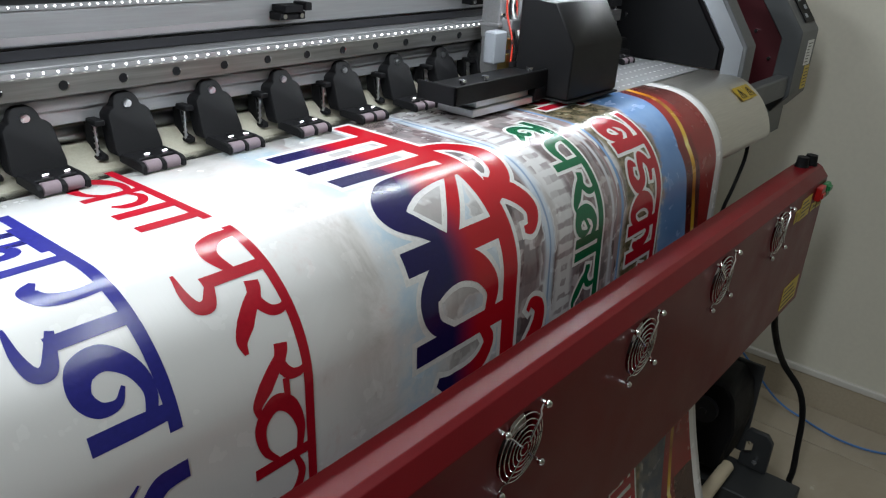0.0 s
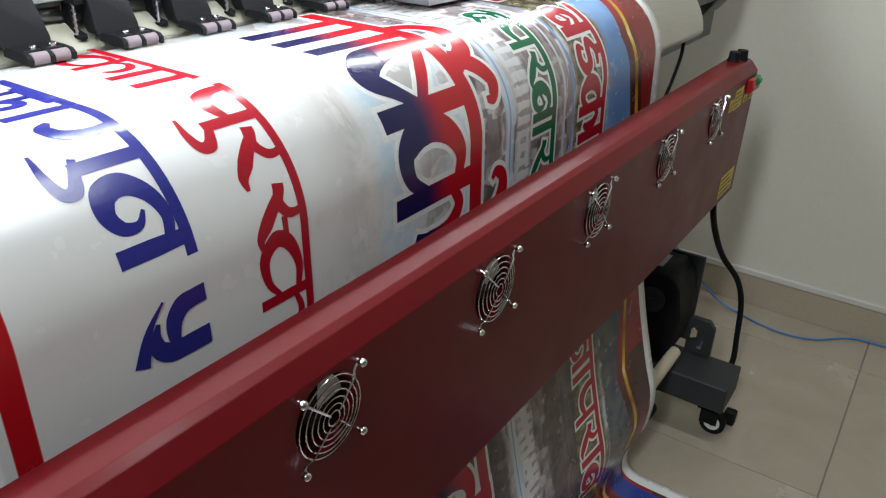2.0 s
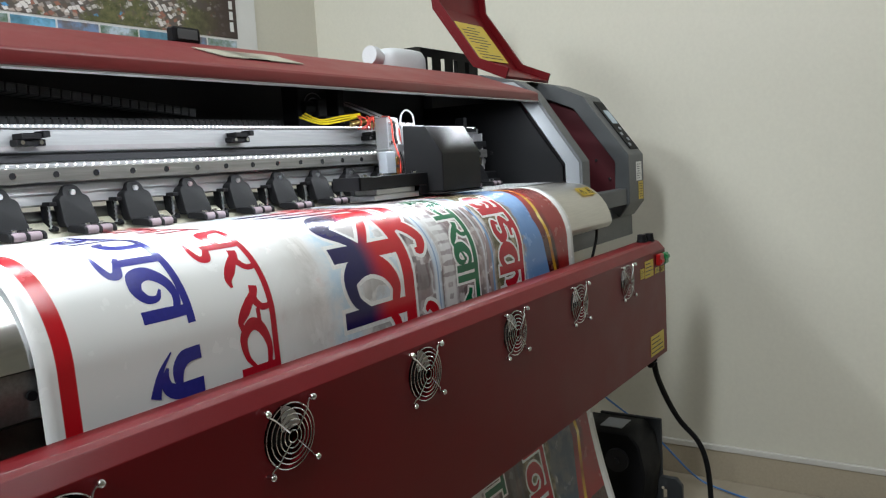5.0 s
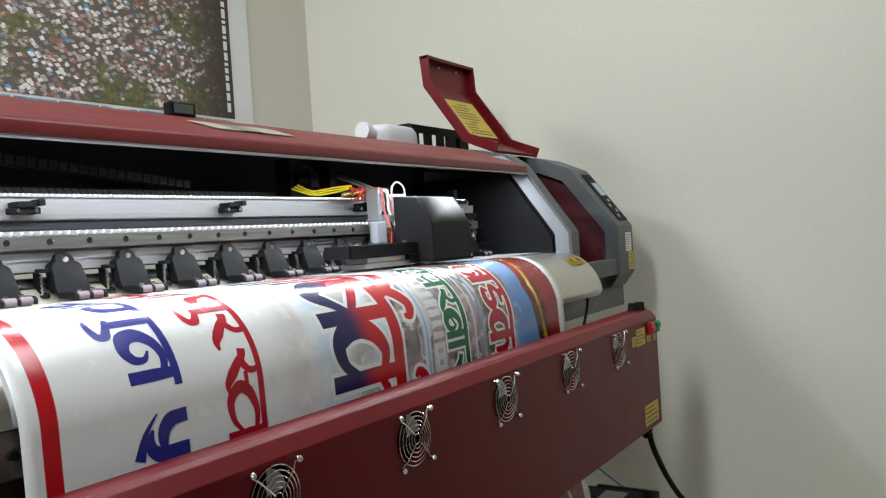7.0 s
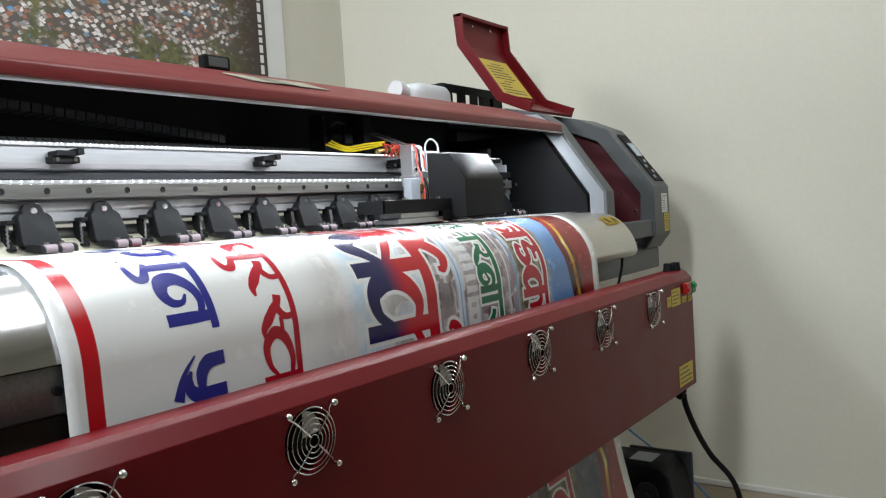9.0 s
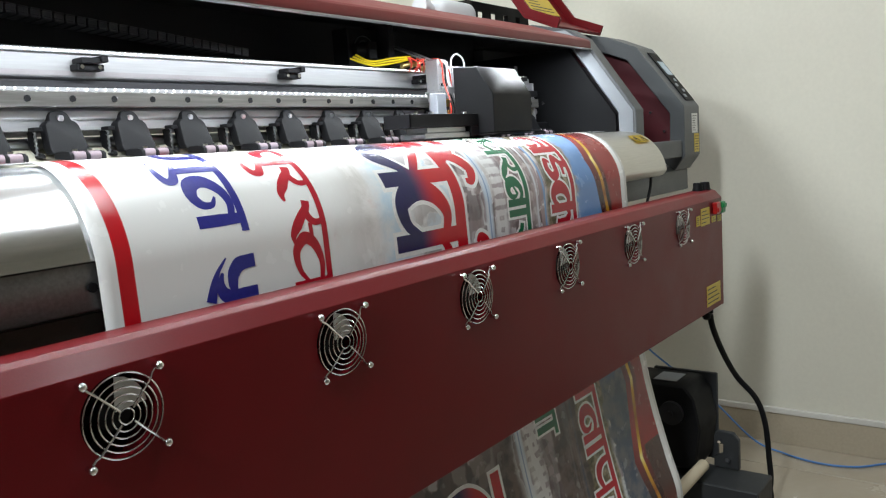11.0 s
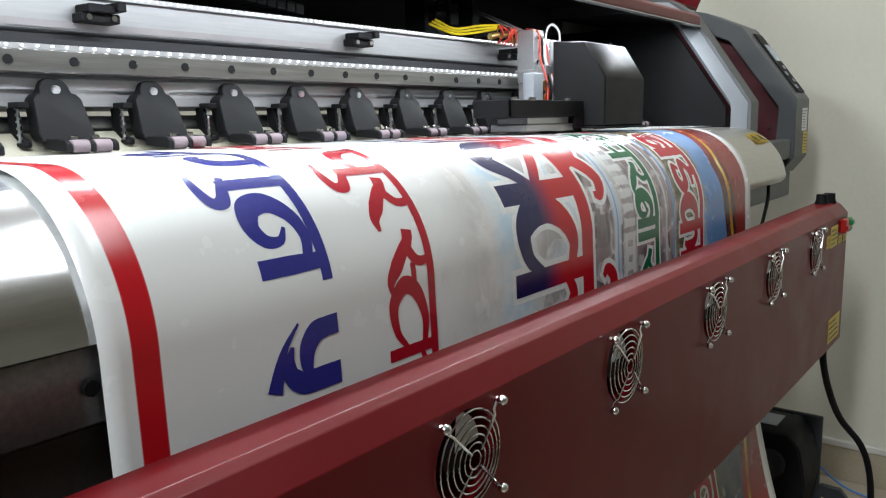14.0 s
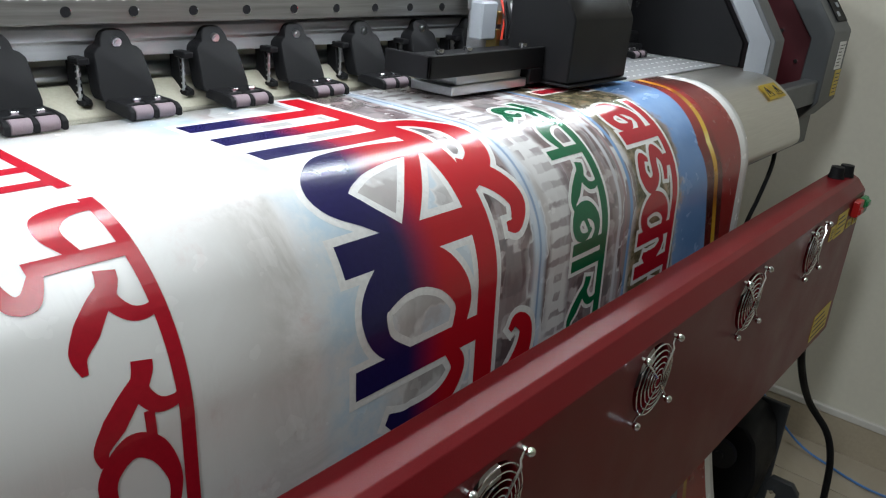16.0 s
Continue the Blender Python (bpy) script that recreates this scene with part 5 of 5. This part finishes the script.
# the large word, navy running into red
GX = (0.45, 0.606)
HALO = 0.0065
for nm, s0, s1 in (("aa", 0.0, 0.05), ("aa", 0.048, 0.098), ("aa", 0.096, 0.146), ("ssa", 0.15, 0.252), ("ka", 0.25, 0.394), ("va", 0.735, 0.835), ("ra", 0.45, 0.54), ("aa", 0.87, 0.92), ("ka", 0.92, 1.03)):
    brush(LETTERS[nm], (*GX, s0, s1), M_INK_RUN, HALO, {"aa": 0.74, "ka": 0.78, "ssa": 0.84}.get(nm, 0.9))
headline(0.606, -0.03, 0.43, 0.027, M_INK_RUN, HALO)
headline(0.602, 0.73, 0.85, 0.024, M_INK_RUN, HALO)
headline(0.602, 0.865, 1.04, 0.024, M_INK_RUN, HALO)
stroke([(0.606, 0.094), (0.645, 0.108), (0.662, 0.146), (0.652, 0.184), (0.614, 0.206)], [0.016, 0.026, 0.029, 0.027, 0.024], M_INK_RUN, 0.00046, HALO)
stroke([(0.616, 0.192), (0.65, 0.212), (0.666, 0.236), (0.656, 0.256), (0.642, 0.256)], [0.026, 0.028, 0.024, 0.016, 0.008], M_INK_RUN, 0.00046, HALO)
stroke([(0.628, 0.435), (0.65, 0.41), (0.67, 0.385), (0.672, 0.362), (0.656, 0.35), (0.646, 0.358)], [0.026, 0.03, 0.028, 0.02, 0.014, 0.008], M_INK_RUN, 0.0005, HALO)

# green word and the outlined red words beside it
LETTERS["da"] = [([(0.5, 1.0), (0.5, 0.8), (0.5, 0.72)], [0.2, 0.2, 0.2]),
                 ([(0.86, 0.74), (0.5, 0.76), (0.16, 0.6), (0.14, 0.34), (0.4, 0.2), (0.66, 0.34), (0.56, 0.5)], [0.12, 0.17, 0.22, 0.24, 0.2, 0.16, 0.06]),
                 ([(0.45, 0.22), (0.66, 0.1), (0.86, -0.04)], [0.12, 0.17, 0.1])]
LETTERS["ba"] = LETTERS["va"] + [([(0.2, 0.3), (0.4, 0.42), (0.62, 0.52)], [0.09, 0.09, 0.09])]
LETTERS["ha"] = [([(0.42, 1.0), (0.42, 0.84), (0.46, 0.76)], [0.18, 0.18, 0.16]),
                 ([(0.8, 0.76), (0.4, 0.78), (0.16, 0.62), (0.36, 0.5), (0.7, 0.46), (0.82, 0.28), (0.56, 0.12), (0.24, 0.2), (0.3, 0.36)], [0.1, 0.16, 0.2, 0.18, 0.2, 0.22, 0.2, 0.16, 0.06])]
NX = (0.75, 0.812)
for nm, s0, s1 in (("da", 0.108, 0.156), ("pa", 0.158, 0.212), ("ra", 0.216, 0.266), ("ba", 0.262, 0.312), ("aa", 0.312, 0.336), ("ra", 0.34, 0.396), ("pa", 0.4, 0.45), ("pa", 0.645, 0.7), ("aa", 0.7, 0.73)):
    brush(LETTERS[nm], (*NX, s0, s1), M_INK_GREEN, 0.0045, 1.0)
headline(0.813, 0.1, 0.46, 0.013, M_INK_GREEN, 0.0045)
headline(0.814, 0.64, 0.735, 0.0115, M_INK_GREEN, 0.0045)
for nm, s0, s1, sh in (("ka", -0.025, 0.055, 0), ("aa", 0.06, 0.095, 0), ("ba", 0.155, 0.215, 0), ("ha", 0.222, 0.28, 0), ("ka", 0.286, 0.36, 0), ("aa", 0.36, 0.385, 0), ("ra", 0.39, 0.445, 0),
                       ("ra", 0.62, 0.68, 1), ("aa", 0.68, 0.71, 1), ("va", 0.72, 0.79, 1), ("aa", 0.79, 0.82, 1), ("pa", 0.83, 0.9, 1), ("ra", 0.91, 0.965, 1), ("aa", 0.965, 0.99, 1), ("ba", 0.995, 1.06, 1)):
    QX = (0.9, 0.985 - 0.01 * sh)
    brush(LETTERS[nm], (*QX, s0, s1), M_INK_RED, 0.005, 0.98)
for s0, s1, u in ((-0.03, 0.1, 0.988), (0.152, 0.45, 0.988), (0.61, 0.83, 0.976), (0.825, 1.07, 0.976)):
    headline(u, s0, s1, 0.014, M_INK_RED, 0.0055)

# ---- take-up unit by the stand ----
takeup = thing("take_up_unit", "black take-up motor unit with a cardboard tube", "take-up unit", (1.53, 0.12, 0.2))
bm = bmesh.new()
prism(bm, [(0.045, 0.19), (0.03, 0.3), (0.045, 0.375), (0.07, 0.405), (0.24, 0.405), (0.26, 0.385), (0.26, 0.19)], 1.468, 1.6, 0.005)
own("motor_case", bm, M_BLACK, takeup)
bm = bmesh.new()
box(bm, 1.602, 0.03, 0.175, 1.612, 0.2, 0.408, 0.002)
own("side_plate", bm, M_STAND, takeup)
bm = bmesh.new()
box(bm, 1.5, 0.1, 0.4052, 1.57, 0.16, 0.4065)
lab = own("rating_label", bm, M_TRIM, takeup)
bm = bmesh.new()
prism(bm, [(-0.035, 0.172), (-0.035, 0.25), (-0.02, 0.268), (0.02, 0.268), (0.028, 0.255), (0.028, 0.235), (0.005, 0.235), (0.005, 0.21), (0.028, 0.2), (0.028, 0.172)], 1.56, 1.575, 0.0015)
own("bracket", bm, M_STAND, takeup, "dark slotted bracket")
bm = bmesh.new()
rod(bm, (1.545, -0.01, 0.2), (1.58, -0.01, 0.2), 0.006, seg=12)
own("bolt", bm, M_CHROME, takeup)
bm = bmesh.new()
rod(bm, (1.545, 0.01, 0.245), (1.58, 0.01, 0.245), 0.004, seg=12)
own("bolt", bm, M_CHROME, takeup)
bm = bmesh.new()
rod(bm, (1.4675, 0.1, 0.335), (1.455, 0.1, 0.335), 0.03, seg=24)
rod(bm, (1.455, 0.1, 0.335), (1.448, 0.1, 0.335), 0.008, seg=12)
own("motor_boss", bm, M_INNER, takeup)
bm = bmesh.new()
rod(bm, (-0.6, 0.032, 0.2), (1.49, 0.032, 0.2), 0.015, seg=24)
own("core_tube", bm, M_CARD, takeup, "tan cardboard core tube")
bm = bmesh.new()
rod(bm, (-0.65, 0.12, 0.19), (1.48, 0.12, 0.19), 0.008, seg=12)
own("tie_bar", bm, M_BLACK, takeup)

# ---- cables ----


def cable(name, pts, r, mat, label):
    bm = bmesh.new()
    tube(bm, spline(pts, 12), r, 10)
    return solid(name, bm, mat, label, "cable")


cable("power_cable", [(1.572, 0.032, 0.6), (1.578, 0.032, 0.545), (1.65, 0.03, 0.455), (1.72, 0.016, 0.37), (1.75, -0.025, 0.305), (1.757, -0.046, 0.24), (1.757, -0.055, 0.15), (1.75, -0.06, 0.06), (1.735, -0.035, 0.009), (1.64, 0.2, 0.0075)], 0.0075, M_BLACK, "thick black power cable hanging down to the floor")
cable("network_cable", [(1.9, 0.55, 0.62), (2.02, 0.42, 0.36), (2.14, 0.24, 0.16), (2.15, 0.1, 0.03), (2.13, 0.0, 0.006), (2.1, -0.11, 0.005), (2.12, -0.21, 0.005), (2.2, -0.31, 0.005), (2.205, -0.47, 0.005), (2.17, -0.75, 0.005), (2.1, -1.2, 0.005)], 0.0031, M_BLUEC, "blue network cable lying along the floor")
cable("thin_cable", [(1.45, 0.128, 0.934), (1.425, 0.121, 0.905), (1.39, 0.12, 0.86), (1.355, 0.12, 0.82), (1.335, 0.122, 0.74), (1.36, 0.16, 0.62), (1.44, 0.3, 0.56)], 0.0035, M_BLACK, "thin black cable under the printer")
cable("foot_cable", [(1.4, 0.06, 0.1), (1.36, 0.02, 0.12), (1.31, 0.03, 0.1), (1.27, 0.08, 0.03), (1.2, 0.2, 0.006)], 0.005, M_BLACK, "black cable looped by the stand foot")

# ---- things on the hood ----
jug = thing("ink_jug", "milky white plastic jug lying on the printer's hood", "jug", (1.42, 0.7, 1.39))
bm = bmesh.new()
rings = []
for x, r in ((1.357, 0.001), (1.357, 0.016), (1.36, 0.028), (1.368, 0.037), (1.382, 0.043), (1.4, 0.0455), (1.44, 0.0462), (1.49, 0.0462), (1.515, 0.045), (1.526, 0.04), (1.53, 0.03), (1.53, 0.001)):
    rings.append([bm.verts.new((x, 0.7 + r * math.cos(a) * (1 - 0.06 * math.cos(4 * a)), 1.394 + r * math.sin(a) * (1 - 0.06 * math.cos(4 * a)))) for a in np.linspace(0, 2 * math.pi, 33)[:-1]])
for a, b in zip(rings, rings[1:]):
    for i in range(32):
        bm.faces.new((a[i], a[(i + 1) % 32], b[(i + 1) % 32], b[i]))
bmesh.ops.recalc_face_normals(bm, faces=bm.faces[:])
own("jug_body", bm, M_JUG, jug)
bm = bmesh.new()
rod(bm, (1.361, 0.7, 1.405), (1.335, 0.7, 1.41), 0.02, 0.019, 20)
rod(bm, (1.337, 0.7, 1.41), (1.315, 0.7, 1.412), 0.026, 0.025, 20)
own("jug_cap", bm, M_JUG, jug)
rack = thing("bottle_rack", "black slotted metal rack standing on the printer's hood", "rack", (1.68, 0.72, 1.35))
bm = bmesh.new()
z0, z1 = 1.348, 1.45
xs = [1.562, 1.592, 1.618, 1.663, 1.688, 1.733, 1.758, 1.803, 1.828, 1.878]
for i in range(0, 10, 2):
    box(bm, xs[i] - 0.0, 0.7, z0, xs[i + 1], 0.703, z1)
for i in range(1, 9, 2):
    box(bm, xs[i], 0.7, z0, xs[i + 1], 0.703, z0 + 0.012)
    box(bm, xs[i], 0.7, z1 - 0.022, xs[i + 1], 0.703, z1)
own("rack_front", bm, M_BLACK, rack)
bm = bmesh.new()
box(bm, 1.54, 0.7, z1, 1.882, 0.79, z1 + 0.003, 0.001)
own("rack_top", bm, M_BLACK, rack)
bm = bmesh.new()
box(bm, 1.879, 0.7, z0, 1.882, 0.79, z1)
own("rack_side", bm, M_BLACK, rack)
gauge = thing("thermometer", "small black digital thermometer standing on the hood", "thermometer", (0.547, 0.5, 1.348))
bm = bmesh.new()
box(bm, 0.517, 0.49, 1.3475, 0.575, 0.51, 1.374, 0.003)
own("gauge_case", bm, M_BLACK, gauge)
bm = bmesh.new()
box(bm, 0.525, 0.4885, 1.353, 0.567, 0.4898, 1.37, 0.0005)
own("gauge_display", bm, M_HOUSE, gauge, "dark grey display")
bm = bmesh.new()
for x, dx in ((0.51, 0.0), (0.56, 0.03)):
    a = [bm.verts.new((x + ex, 0.36 + ey, 1.3046 + ey * 0.3512 + ez)) for ez in (0.0015, 0.003) for ex, ey in ((0, 0), (0.1 + dx, 0), (0.085 + dx, 0.055), (-0.02, 0.055))]
    bmesh.ops.convex_hull(bm, input=a)
solid("metal_plate", bm, M_FEED, "bare metal plates lying on the red hood", "plate")

# ---- poster on the rear wall ----
poster = thing("wall_poster", "large glossy aerial town photo poster with white margin", "poster", (0.79, Y_N - 0.004, 1.52))
bm = bmesh.new()
box(bm, -1.29, -0.001, 0.0, 1.09, 0.003, 1.15)
ob = part("poster_sheet", bm, M_WHITE, poster)
bm = bmesh.new()
box(bm, -1.2, -0.003, 0.105, 0.99, -0.0015, 1.1)
part("aerial_photo", bm, M_POSTER, poster, "aerial photo of a dense hillside town")
for k in range(15):
    bm = bmesh.new()
    x = 0.985 - 0.145 * (k + 1)
    box(bm, x + 0.004, -0.003, 0.015, x + 0.141, -0.0015, 0.096)
    part("small_photo", bm, M_PHOTOS[k % 3], poster)
bm = bmesh.new()
rnd = random.Random(9)
z = 0.13
while z < 0.62:
    w = rnd.choice((0.012, 0.02, 0.03, 0.035))
    box(bm, 0.955, -0.0038, z, 0.972, -0.003, z + w)
    z += w + 0.009
part("small_print", bm, M_WHITE, poster, "white vertical line of small print")

# ---- floor tiles ----
bm = bmesh.new()
box(bm, 0.0015, 0.0015, -0.006, 0.5985, 0.5985, 0.0, 0.001)
TILE = mesh_of("floor_tile", bm, M_TILE, False)
for i in range(-9, 2):
    for j in range(-5, 5):
        x, y = 2.035 + 0.6 * (i - 0), -0.35 + 0.6 * j
        if x < X_W - 0.5 or x > X_E or y > Y_N or y < Y_S - 0.5:
            continue
        t = new("floor_tile", TILE)
        t.parent = floor
        t.location = (x, y, 0)
